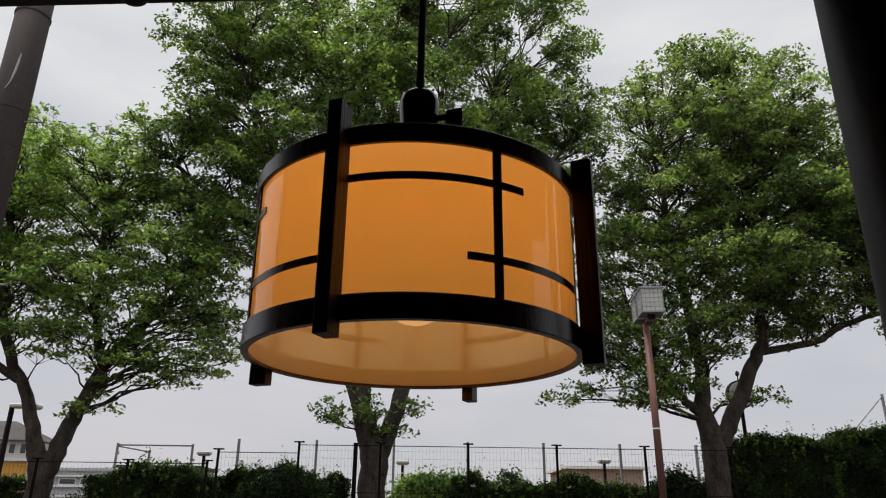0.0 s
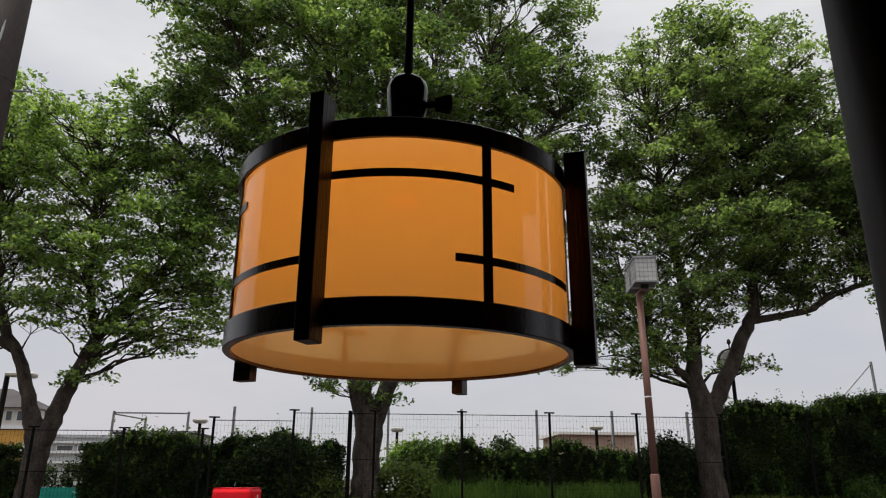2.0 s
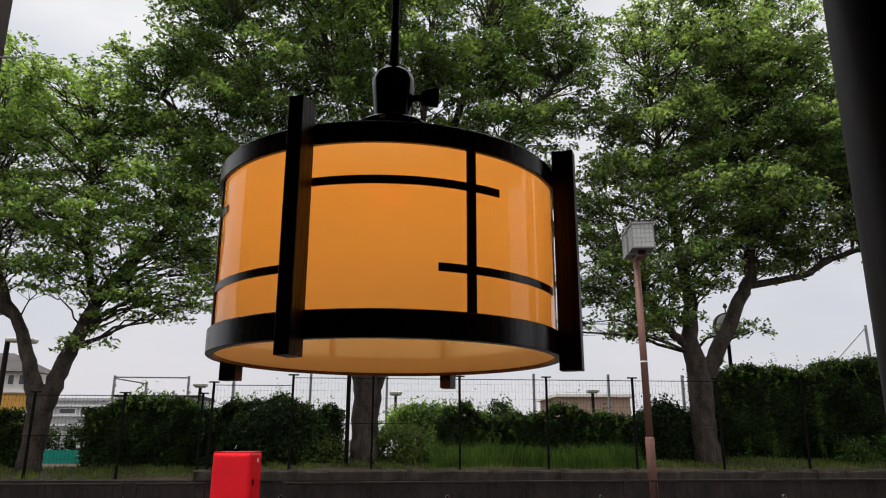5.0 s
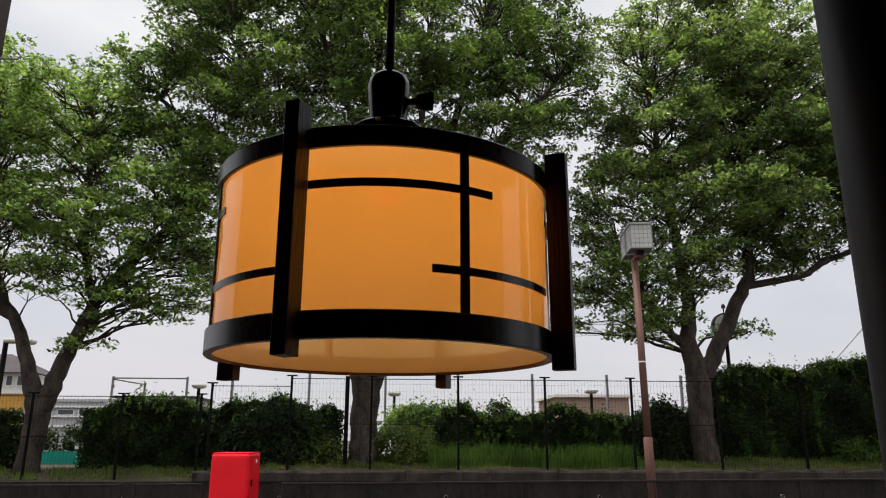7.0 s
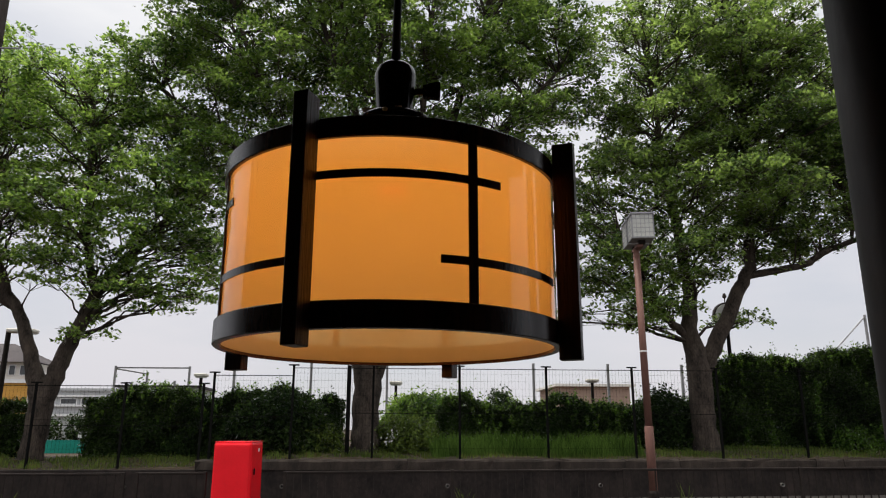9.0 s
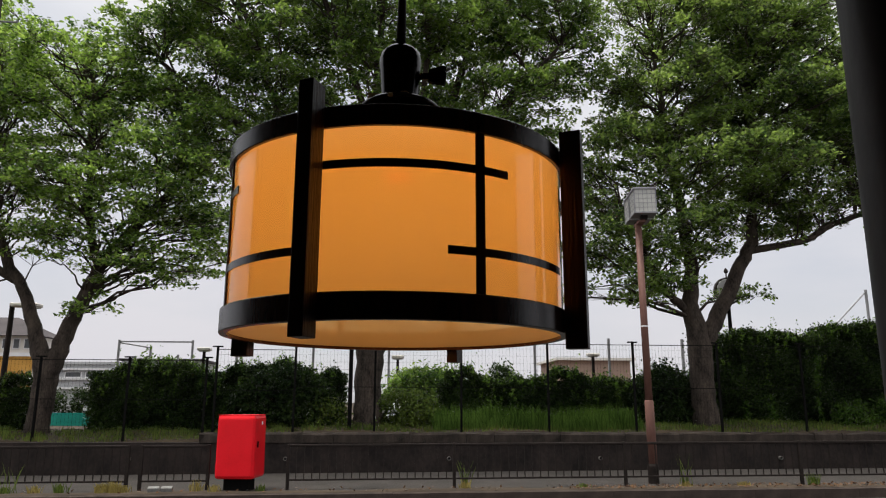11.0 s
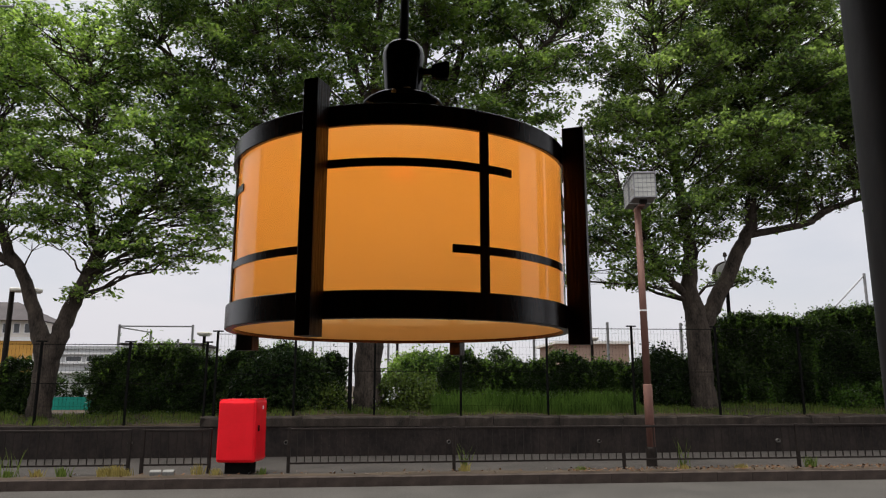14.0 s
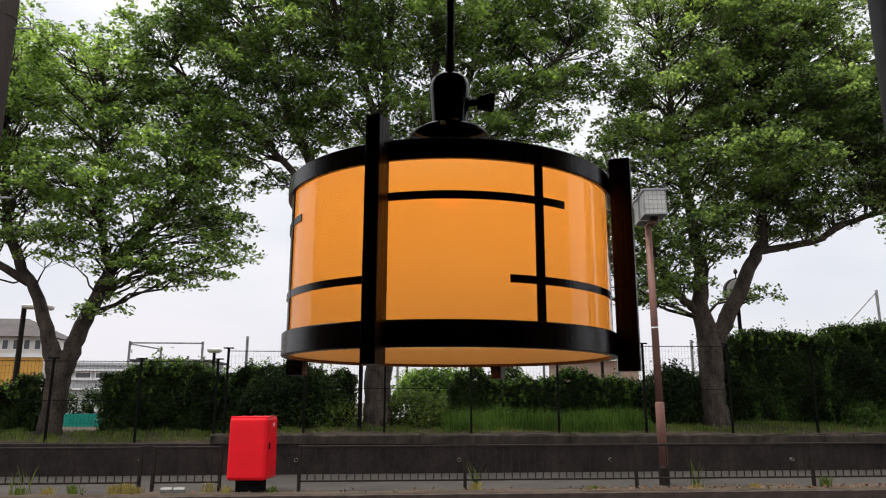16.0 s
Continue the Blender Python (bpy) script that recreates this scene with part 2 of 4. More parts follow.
# ---- builders ----
def part(name, bm, material, parent=None, label="", smooth=False):
    me = bpy.data.meshes.new(name)
    bm.to_mesh(me)
    bm.free()
    me.materials.append(material)
    if smooth:
        me.shade_smooth()
    ob = new(name, me)
    ob.parent = parent
    return tagged(ob, label)


def thing(name, at, label, category, group="", kind="", rz=0):
    e = new(name)
    e.matrix_world = pose(*at, 0, 0, rz)
    e.empty_display_size = 0.1
    return tagged(e, label, category, group, kind)


def mesh_from(name, verts, faces, material, parent=None, label="", smooth=False):
    """One mesh out of arrays: verts (n, 3), faces (m, k)."""
    me = bpy.data.meshes.new(name)
    k = faces.shape[1]
    me.vertices.add(len(verts))
    me.vertices.foreach_set("co", np.ascontiguousarray(verts, dtype=np.float32).ravel())
    me.loops.add(faces.size)
    me.loops.foreach_set("vertex_index", np.ascontiguousarray(faces, dtype=np.int32).ravel())
    me.polygons.add(len(faces))
    me.polygons.foreach_set("loop_start", np.arange(0, faces.size, k, dtype=np.int32))
    me.update(calc_edges=True)
    me.materials.append(material)
    if smooth:
        me.shade_smooth()
    ob = new(name, me)
    ob.parent = parent
    return tagged(ob, label)


def box(bm, x0, x1, y0, y1, z0, z1, bevel=0.0):
    r = bmesh.ops.create_cube(bm, size=1.0, matrix=Matrix.LocRotScale(((x0 + x1) / 2, (y0 + y1) / 2, (z0 + z1) / 2), None, (x1 - x0, y1 - y0, z1 - z0)))
    if bevel:
        edges = {e for v in r["verts"] for e in v.link_edges}
        bmesh.ops.bevel(bm, geom=list(edges), offset=bevel, segments=2, affect="EDGES", profile=0.5)
    return bm


def boxed(name, dims, material, parent=None, label="", bevel=0.0):
    return part(name, box(bmesh.new(), *dims, bevel), material, parent, label)


def lathe(bm, profile, n=48, centre=(0, 0), closed=False):
    """Turn (radius, z) pairs about an upright axis."""
    rings = []
    for r, z in profile:
        rings.append([bm.verts.new((centre[0] + r * math.sin(2 * math.pi * i / n), centre[1] - r * math.cos(2 * math.pi * i / n), z)) for i in range(n)])
    pairs = list(zip(rings, rings[1:])) + ([(rings[-1], rings[0])] if closed else [])
    for a, b in pairs:
        for i in range(n):
            bm.faces.new((a[i], a[(i + 1) % n], b[(i + 1) % n], b[i]))
    if not closed:
        for ring in (rings[0][::-1], rings[-1]):
            if profile[rings.index(ring) if ring in rings else 0][0] > 1e-5:
                bm.faces.new(ring)
    return bm


def tube(bm, points, radii, n=10):
    """A tapered tube along points."""
    points = [Vector(q) for q in points]
    rings = []
    for i, q in enumerate(points):
        d = (points[min(i + 1, len(points) - 1)] - points[max(i - 1, 0)]).normalized()
        side = d.cross(Vector((0.3, 1, 0.2))).normalized()
        up = side.cross(d)
        rings.append([bm.verts.new(q + (side * math.cos(2 * math.pi * k / n) + up * math.sin(2 * math.pi * k / n)) * radii[i]) for k in range(n)])
    for a, b in zip(rings, rings[1:]):
        for k in range(n):
            bm.faces.new((a[k], a[(k + 1) % n], b[(k + 1) % n], b[k]))
    bm.faces.new(rings[0][::-1])
    bm.faces.new(rings[-1])
    return bm


def arc_bar(bm, a0, a1, r0, r1, z0, z1, n=24):
    """A bar bent round the lamp's axis, from azimuth a0 to a1 (degrees; 0 faces the street side of the shelter)."""
    cols = []
    for i in range(n + 1):
        a = radians(a0 + (a1 - a0) * i / n)
        s, c = math.sin(a), -math.cos(a)
        cols.append([bm.verts.new((r * s, r * c, z)) for r, z in ((r0, z0), (r1, z0), (r1, z1), (r0, z1))])
    for p, q in zip(cols, cols[1:]):
        for k in range(4):
            bm.faces.new((p[k], p[(k + 1) % 4], q[(k + 1) % 4], q[k]))
    bm.faces.new(cols[0][::-1])
    bm.faces.new(cols[-1])
    return bm


def leaves(centres, axis_len, width, flat, rng, droop=0.25):
    """A rhombic leaf at each centre; flat 1: lying level, 0: any way round. Returns verts and faces."""
    n = len(centres)
    ang = rng.uniform(0, 2 * np.pi, n)
    d = np.stack([np.cos(ang), np.sin(ang), rng.normal(-droop, 0.35 + 0.6 * (1 - flat), n)], 1)
    d /= np.linalg.norm(d, axis=1)[:, None]
    up = rng.normal(0, 1, (n, 3)) * (1.15 - flat)
    up[:, 2] += 1.0
    side = np.cross(d, up)
    side /= np.linalg.norm(side, axis=1)[:, None] + 1e-9
    ln = (axis_len * rng.uniform(0.65, 1.25, n))[:, None]
    wd = (width * rng.uniform(0.7, 1.2, n))[:, None]
    v = np.stack([centres - d * ln / 2, centres + side * wd / 2, centres + d * ln / 2, centres - side * wd / 2], 1).reshape(-1, 3)
    return v, np.arange(4 * n).reshape(n, 4)


# ---- setting ----
def ground_height(x, y):
    """Street level in front of the retaining wall, the raised park behind it."""
    if y < 15.86:
        return -0.22
    base = 0.60 + 0.20 * min(max((x + 4.2) / 1.2, 0), 1)
    rise = 0.16 * min(max((y - 15.9) / 1.6, 0), 1) - 0.25 * min(max((y - 19) / 8, 0), 1)
    return base + rise + 0.03 * math.sin(x * 1.7 + y) * (1 if y < 20 else 0)


def build_ground():
    xs = [-900, -300, -100, -50, -30, -22] + [-18 + 0.75 * i for i in range(53)] + [26, 34, 50, 100, 300, 900]
    ys = [-900, -200, -40, -10, 0, 8, 15.84, 15.88, 16.1, 16.4, 16.8, 17.2, 17.6, 18.2, 19, 20, 22, 25, 30, 40, 60, 100, 300, 900, 2500]
    v = np.array([(x, y, ground_height(x, y)) for y in ys for x in xs])
    w = len(xs)
    f = np.array([(j * w + i, j * w + i + 1, (j + 1) * w + i + 1, (j + 1) * w + i) for j in range(len(ys) - 1) for i in range(w - 1)])
    g = mesh_from("ground", v, f, M_EARTH)
    tagged(g, "park earth with thin dry grass above the retaining wall", "ground", kind="structure")


# the street climbs slightly along the wall
STREET_SLOPE = -0.32


def on_street(ob):
    """Tilt a thing with the slope of the street."""
    ob.matrix_world = pose(0, 0, 0, 0, STREET_SLOPE, 0) @ ob.matrix_basis
    return ob


build_ground()
tagged(on_street(boxed("road", (-60, 60, 6.9, 12.05, -0.21, -0.15), M_ASPHALT)), "grey worn asphalt street between two kerbs", "road", kind="structure")
tagged(on_street(boxed("pavement_far", (-60, 60, 12.22, 15.63, -0.21, 0.0), M_PAVE)), "grey pavement below a retaining wall", "pavement", kind="structure")
tagged(boxed("pavement_near", (-60, 60, -40, 6.75, -0.21, -0.02), M_PAVE), "grey pavement under the shelter", "pavement", kind="structure")

# retaining wall
wall = thing("retaining_wall", (0, 15.6, 0), "dark stained concrete retaining wall with drain pipes", "retaining wall", kind="structure")
boxed("wall_body", (-30, 30, 0.02, 0.26, -0.21, 0.60), M_WALL, wall)
WEEP = (-5.4, -2.23, 1.18, 4.42, 8.40, 11.6)
for i, x in enumerate(WEEP):
    bm = bmesh.new()
    lathe(bm, ((0.030, -0.03), (0.040, -0.03), (0.040, 0.05), (0.030, 0.05)), 16, closed=True)
    bmesh.ops.transform(bm, matrix=pose(x, 0, 0.28, 90, 0, 0), verts=bm.verts)
    part("drain_pipe", bm, M_DRAIN, wall)
    # black disc across the pipe, painted shade instead of a deep bore
    bm = bmesh.new()
    lathe(bm, ((0.0001, 0), (0.036, 0.0)), 12)
    bmesh.ops.transform(bm, matrix=pose(x, 0.012, 0.28, 90, 0, 0), verts=bm.verts)
    part("bore_shade", bm, M_BLACKPAINT, wall)

# railing along the far kerb
RAIL_Y, RAIL_H = 12.69, 0.745


def railing(x0, x1, last=True, group="kerb railing panels"):
    t = thing("railing", (x0, RAIL_Y, 0), "dark brown iron pedestrian railing panel at the kerb", "railing", group)
    w = x1 - x0
    for x in (0, w) if last else (0,):
        boxed("post", (x - 0.027, x + 0.027, -0.027, 0.027, -0.0, RAIL_H), M_IRON, t, bevel=0.006)
    boxed("top_rail", (0.028, w - 0.028, -0.02, 0.02, RAIL_H - 0.045, RAIL_H - 0.005), M_IRON, t, bevel=0.008)
    boxed("bottom_rail", (0.028, w - 0.028, -0.016, 0.016, 0.145, 0.175), M_IRON, t, bevel=0.006)
    n = max(2, round(w / 0.137))
    base = None
    for i in range(1, n):
        x = w * i / n
        if base is None:
            base = boxed("picket", (-0.008, 0.008, -0.008, 0.008, 0.176, RAIL_H - 0.046), M_IRON, t)
            base.location.x = x
        else:
            o = new("picket", base.data)
            o.parent, o.location = t, (x, 0, 0)
    return on_street(t)


for a, b, last in ((-13.0, -10.13, False), (-10.13, -7.23, False), (-7.23, -4.40, True), (-4.18, -3.08, True), (-1.76, 1.05, False), (1.05, 4.03, False), (4.03, 7.19, False), (7.19, 10.23, False), (10.23, 13.3, True)):
    railing(a, b, last)



# ---- shelter round the camera ----
def shelter():
    # roof and back wall are assumed, out of view, and keep sky light off
    tagged(boxed("shelter_roof", (-3.2, 3.2, -2.4, 1.25, 2.78, 2.90), M_ROOFWOOD), "dark timber roof of the shelter", "roof", kind="structure")
    tagged(boxed("shelter_back_wall", (-3.2, 3.2, -2.5, -2.4, -0.02, 2.90), M_ROOFWOOD), "dark timber back wall of the shelter", "wall", kind="structure")
    # side screens out of view, added to narrow the reflected streaks on the lamp
    for nm, x0, x1, y1 in (("light_screen_left", -1.98, -1.90, 1.42), ("light_screen_right", 1.95, 2.03, 0.55)):
        tagged(boxed(nm, (x0, x1, -2.395, y1, -0.02, 2.775), M_ROOFWOOD), "unseen side screen added to shape reflections on the lamp", "wall", kind="structure")
    # the shelter stands a little askew to the street
    turn = Matrix.Translation((0.0, 0.967, 0.0)) @ pose(0, 0, 0, 0, 0, -5.9)
    for x in (-1.75, 0.703):
        p = thing("shelter_post", (x, 0.967 - x * 0.07, -0.02), "dark brown round steel post holding the shelter roof", "post", "shelter posts")
        part("shaft", lathe(bmesh.new(), ((0.052, 0.012), (0.052, 2.80)), 40), M_SHELTER, p).data.shade_smooth()
        part("foot_plate", lathe(bmesh.new(), ((0.09, 0.0), (0.09, 0.012)), 24), M_SHELTER, p)
    b = thing("shelter_beam", (0, 0, 0), "dark steel cross beam between the shelter posts", "beam")
    b.matrix_world = turn @ pose(0, 0, 2.15)
    boxed("bar", (-1.70, 0.655, -0.03, 0.03, 0.0, 0.07), M_SHELTER, b, bevel=0.006)
    bm = bmesh.new()
    bmesh.ops.create_uvsphere(bm, u_segments=16, v_segments=10, radius=0.018, matrix=Matrix.Translation((-0.49, 0.01, -0.002)) @ Matrix.Diagonal((1.3, 1, 0.6, 1)))
    part("bolt_head", bm, M_SHELTER, b, smooth=True)


shelter()


# ---- pendant lamp ----
def pendant_lamp():
    t = thing("pendant_lamp", (LAMP.x, LAMP.y, 0), "lit round amber lamp shade with dark wooden slats on a cord", "pendant lamp")
    # hoops
    for nm, z0, z1 in (("lower_hoop", 1.5035, 1.5275), ("upper_hoop", 1.6915, 1.7135)):
        bm = bmesh.new()
        if nm == "lower_hoop":
            # a lip under the shade's edge
            lathe(bm, ((0.1955, 1.5008), (0.2033, 1.5008), (0.2043, 1.5018), (0.2043, z1 - 0.001), (0.2033, z1), (0.1994, z1), (0.1994, 1.5046), (0.1955, 1.5046)), 160, closed=True)
        else:
            lathe(bm, ((0.1994, z0), (0.2030, z0), (0.2040, z0 + 0.001), (0.2040, z1 - 0.001), (0.2030, z1), (0.1994, z1)), 160, closed=True)
        hoop = part(nm, bm, M_LACQUER, t, "dark lacquered bent wooden hoop", smooth=True)
        hoop.data.set_sharp_from_angle(angle=radians(35))
    film = part("shade_film", lathe(bmesh.new(), ((0.1990, 1.5052), (0.1990, 1.7120)), 160), M_FILM, t, "glossy amber film")
    liner = part("shade_liner", lathe(bmesh.new(), ((0.1970, 1.5048), (0.1970, 1.7118)), 160), M_LINER, t, "cream paper lining")
    for o in (film, liner):
        bm = bmesh.new()
        bm.from_mesh(o.data)
        bmesh.ops.delete(bm, geom=[f for f in bm.faces if len(f.verts) > 4], context="FACES_ONLY")
        bm.to_mesh(o.data)
        bm.free()
        o.data.shade_smooth()
    # upright posts, a quarter turn apart, and the thin strips between them
    for k in range(4):
        a = POST_AZ + 90 * k
        bm = bmesh.new()
        box(bm, -0.0080, 0.0080, -0.2290, -0.2046, 1.4835, 1.7340, 0.0008)
        bmesh.ops.transform(bm, matrix=pose(0, 0, 0, 0, 0, a), verts=bm.verts)
        part("upright_post", bm, M_SLAT, t, "dark stained square wooden upright")
        s = STRIP_AZ + 90 * k - (5 if k == 3 else 0)
        part("thin_strip", arc_bar(bmesh.new(), s - 1.45, s + 1.45, 0.1993, 0.2010, 1.5277, 1.6913, 3), M_LACQUER, t)
        part("upper_bar", arc_bar(bmesh.new(), a + 1.5, s + 9.95, 0.1993, 0.2006, 1.6495, 1.6580), M_LACQUER, t)
        part("lower_bar", arc_bar(bmesh.new(), s - 9.95, a + 90 - 1.5, 0.1993, 0.2006, 1.5655, 1.5738), M_LACQUER, t)
    # spider that carries the shade
    for k in range(4):
        bm = bmesh.new()
        box(bm, -0.0035, 0.0035, -0.1966, -0.030, 1.702, 1.708)
        bmesh.ops.transform(bm, matrix=pose(0, 0, 0, 0, 0, POST_AZ + 45 + 90 * k), verts=bm.verts)
        part("spider_arm", bm, M_BLACKPAINT, t)
    # hub with an added unseen plate that keeps the shade's glow off the flange
    part("hub_light_shield", lathe(bmesh.new(), ((0.165, 1.7085), (0.165, 1.7115), (0.012, 1.716), (0.012, 1.790), (0.0122, 1.7905)), 32), M_BLACKPAINT, t)
    # socket with its flange, key switch and brass screws
    sock = part("socket", lathe(bmesh.new(), ((0.0215, 1.806), (0.0235, 1.809), (0.0245, 1.815), (0.0275, 1.853), (0.0280, 1.864), (0.0262, 1.874), (0.0200, 1.881), (0.0090, 1.885)), 48), M_BAKELITE, t, "glossy black socket body", smooth=True)
    sock.location.z = -0.0045
    part("flange", lathe(bmesh.new(), ((0.0525, 1.788), (0.0530, 1.791), (0.0470, 1.797), (0.0330, 1.804), (0.0250, 1.808)), 48), M_BAKELITE, t, "black flared cap", smooth=True)
    bm = bmesh.new()
    tube(bm, ((0.026, -0.004, 1.843), (0.038, -0.005, 1.844)), (0.0045, 0.0045), 12)
    part("switch_stem", bm, M_BAKELITE, sock)
    bm = bmesh.new()
    tube(bm, ((0.036, -0.005, 1.8435), (0.041, -0.005, 1.8435), (0.056, -0.006, 1.8446), (0.0585, -0.006, 1.8446)), (0.0090, 0.0105, 0.0135, 0.0120), 10)
    part("switch_key", bm, M_BAKELITE, sock)
    for x, y, z in ((-0.012, -0.052, 1.7945), (0.002, -0.032, 1.806), (0.006, -0.032, 1.8065)):
        bm = bmesh.new()
        lathe(bm, ((0.0032, 0), (0.0032, 0.002), (0.0016, 0.0028)), 12)
        bmesh.ops.transform(bm, matrix=pose(x, y, z, 60, 0, 0), verts=bm.verts)
        part("screw", bm, M_BRASS, sock, "small brass screw")
    boxed("brass_tab", (-0.040, -0.024, -0.030, -0.012, 1.8045, 1.8065), M_BRASS, sock, "bent brass clip")
    part("cord", tube(bmesh.new(), ((0, 0, 1.884), (0.0008, 0, 1.95), (0.003, 0, 2.2), (0.003, 0, 2.78)), (0.0062, 0.0055, 0.0055, 0.0055), 14), M_CORD, t, "black rubber cord", smooth=True)
    bm = bmesh.new()
    bmesh.ops.create_uvsphere(bm, u_segments=24, v_segments=16, radius=0.0475, matrix=Matrix.Translation((0, 0, 1.594)))
    bulb = part("bulb", bm, M_BULB, t, "lit round bulb", smooth=True)
    bulb.visible_shadow = False
    neck = part("bulb_neck", lathe(bmesh.new(), ((0.024, 1.636), (0.019, 1.655), (0.016, 1.690)), 24), M_BULB, t, "lit glass neck", smooth=True)
    neck.visible_shadow = False
    # added emitter in place of the bulb's red gleam through the shade
    part("red_spot_emitter", lathe(bmesh.new(), ((0.014, 1.691), (0.017, 1.695), (0.017, 1.704), (0.012, 1.7075)), 24), M_SPOT, t, "small red emitter added for the red spot on the shade", smooth=True)


POST_AZ, STRIP_AZ = -23.6, 23.85
pendant_lamp()


# ---- street furniture ----
def post_box():
    t = thing("post_box", (-2.60, 12.45, 0), "red enamelled steel post box on a black pedestal", "post box", rz=-8)
    bm = box(bmesh.new(), -0.335, 0.335, -0.02, 0.58, 0.20, 1.225, 0.05)
    for v in bm.verts:
        if v.co.z > 0.7:
            v.co.x *= 0.97
    part("body", bm, M_RED, t, "bright red painted body")
    boxed("pedestal", (-0.21, 0.21, 0.10, 0.44, 0.0, 0.201), M_BLACKPAINT, t, "black steel pedestal", bevel=0.01)
    boxed("back_door", (-0.29, 0.29, -0.026, -0.0185, 0.25, 1.16), M_RED, t, bevel=0.003)
    boxed("label_plate", (0.331, 0.3345, 0.30, 0.36, 1.06, 1.12), M_WHITE, t, "small white label")
    boxed("lock", (0.336, 0.350, 0.09, 0.13, 0.70, 0.80), M_BLACKPAINT, t, "black lock cover", bevel=0.004)
    boxed("lid_edge", (-0.318, 0.318, 0.0, 0.56, 1.222, 1.232), M_RED, t, bevel=0.004)
    on_street(t)


post_box()


def street_lamp():
    t = thing("street_lamp", (4.67, 13.10, 0), "red-brown street lamp with two square lattice lanterns", "street lamp")
    t.scale = (1.02, 1.02, 1.003)
    on_street(t)
    part("pole", lathe(bmesh.new(), ((0.066, 1.40), (0.062, 4.76)), 24), M_POLE, t, smooth=True)
    part("sleeve", lathe(bmesh.new(), ((0.080, 0.16), (0.080, 1.43), (0.067, 1.45)), 24), M_POLE, t, smooth=False).data.shade_smooth()
    part("base_boot", lathe(bmesh.new(), ((0.094, 0.0), (0.094, 0.30), (0.081, 0.34)), 24), M_IRON, t, "dark base boot")
    part("white_band", lathe(bmesh.new(), ((0.0665, 2.79), (0.0665, 2.815)), 24), M_WHITE, t)
    for nm, dx, dy in (("lantern", 0.06, -0.23), ("lantern", 0.06, 0.27)):
        boxed("arm", (min(0, dx) - 0.03, max(0, dx) + 0.03, min(0, dy), max(0, dy), 4.755, 4.80), M_POLE, t).rotation_euler.z = radians(-7)
        c = part(nm, box(bmesh.new(), dx - 0.195, dx + 0.195, dy - 0.195, dy + 0.195, 4.90, 5.335), M_PANEL, t, "milky white lantern panels")
        c.rotation_euler.z = radians(-7)
        boxed("cap", (dx - 0.215, dx + 0.215, dy - 0.215, dy + 0.215, 5.336, 5.375), M_GREY, c, bevel=0.006)
        boxed("lantern_floor", (dx - 0.21, dx + 0.21, dy - 0.21, dy + 0.21, 4.872, 4.899), M_GREY, c)
        boxed("neck", (dx - 0.06, dx + 0.06, dy - 0.06, dy + 0.06, 4.801, 4.871), M_IRON, c)
        bm = bmesh.new()
        for i in range(6):
            w = 0.012 if i in (0, 5) else 0.004
            u = -0.195 + 0.39 * i / 5
            for a, b in ((-0.200, -0.1955), (0.1955, 0.200)):
                box(bm, dx + u - w, dx + u + w, dy + a, dy + b, 4.90, 5.335)
                box(bm, dx + a, dx + b, dy + u - w, dy + u + w, 4.90, 5.335)
        for i in range(1, 5):
            z = 4.90 + 0.435 * i / 5
            for a, b in ((-0.199, -0.1955), (0.1955, 0.199)):
                box(bm, dx - 0.195, dx + 0.195, dy + a, dy + b, z - 0.004, z + 0.004)
                box(bm, dx + a, dx + b, dy - 0.195, dy + 0.195, z - 0.004, z + 0.004)
        part("lattice", bm, M_GREY, c, "thin grey lattice")


street_lamp()


def utility_pole():
    t = thing("utility_pole", (-3.90, 6.30, -0.02), "tall brown utility pole with step bolts", "utility pole")
    part("shaft", lathe(bmesh.new(), ((0.185, 0.0), (0.165, 5.0), (0.15, 9.0)), 40), M_UPOLE, t, smooth=False).data.shade_smooth()
    for s, z in ((-1, 2.42), (1, 3.24), (-1, 4.07), (1, 4.89)):
        bm = tube(bmesh.new(), ((0.15 * s, 0.0, z), (0.345 * s, 0.0, z), (0.348 * s, 0.0, z + 0.02)), (0.010, 0.010, 0.012), 8)
        part("step_bolt", bm, M_GREY, t)
    for z in (4.6, 4.98, 6.1):
        part("band", lathe(bmesh.new(), ((0.1695, z), (0.1695, z + 0.02)), 40), M_UPOLE, t)
    # pale scrape in the paint
    bm = bmesh.new()
    scrape = [(0.1685 * math.sin(radians(q)), -0.1685 * math.cos(radians(q)), z) for q, z in ((3, 5.16), (14, 5.24), (20, 5.36), (23, 5.48), (25, 5.57))]
    tube(bm, scrape, (0.003, 0.006, 0.012, 0.010, 0.003), 6)
    part("scrape", bm, M_PALEGREY, t, "pale scrape in the paint")


utility_pole()


# ---- park fence ----
FENCE_Y = 16.0


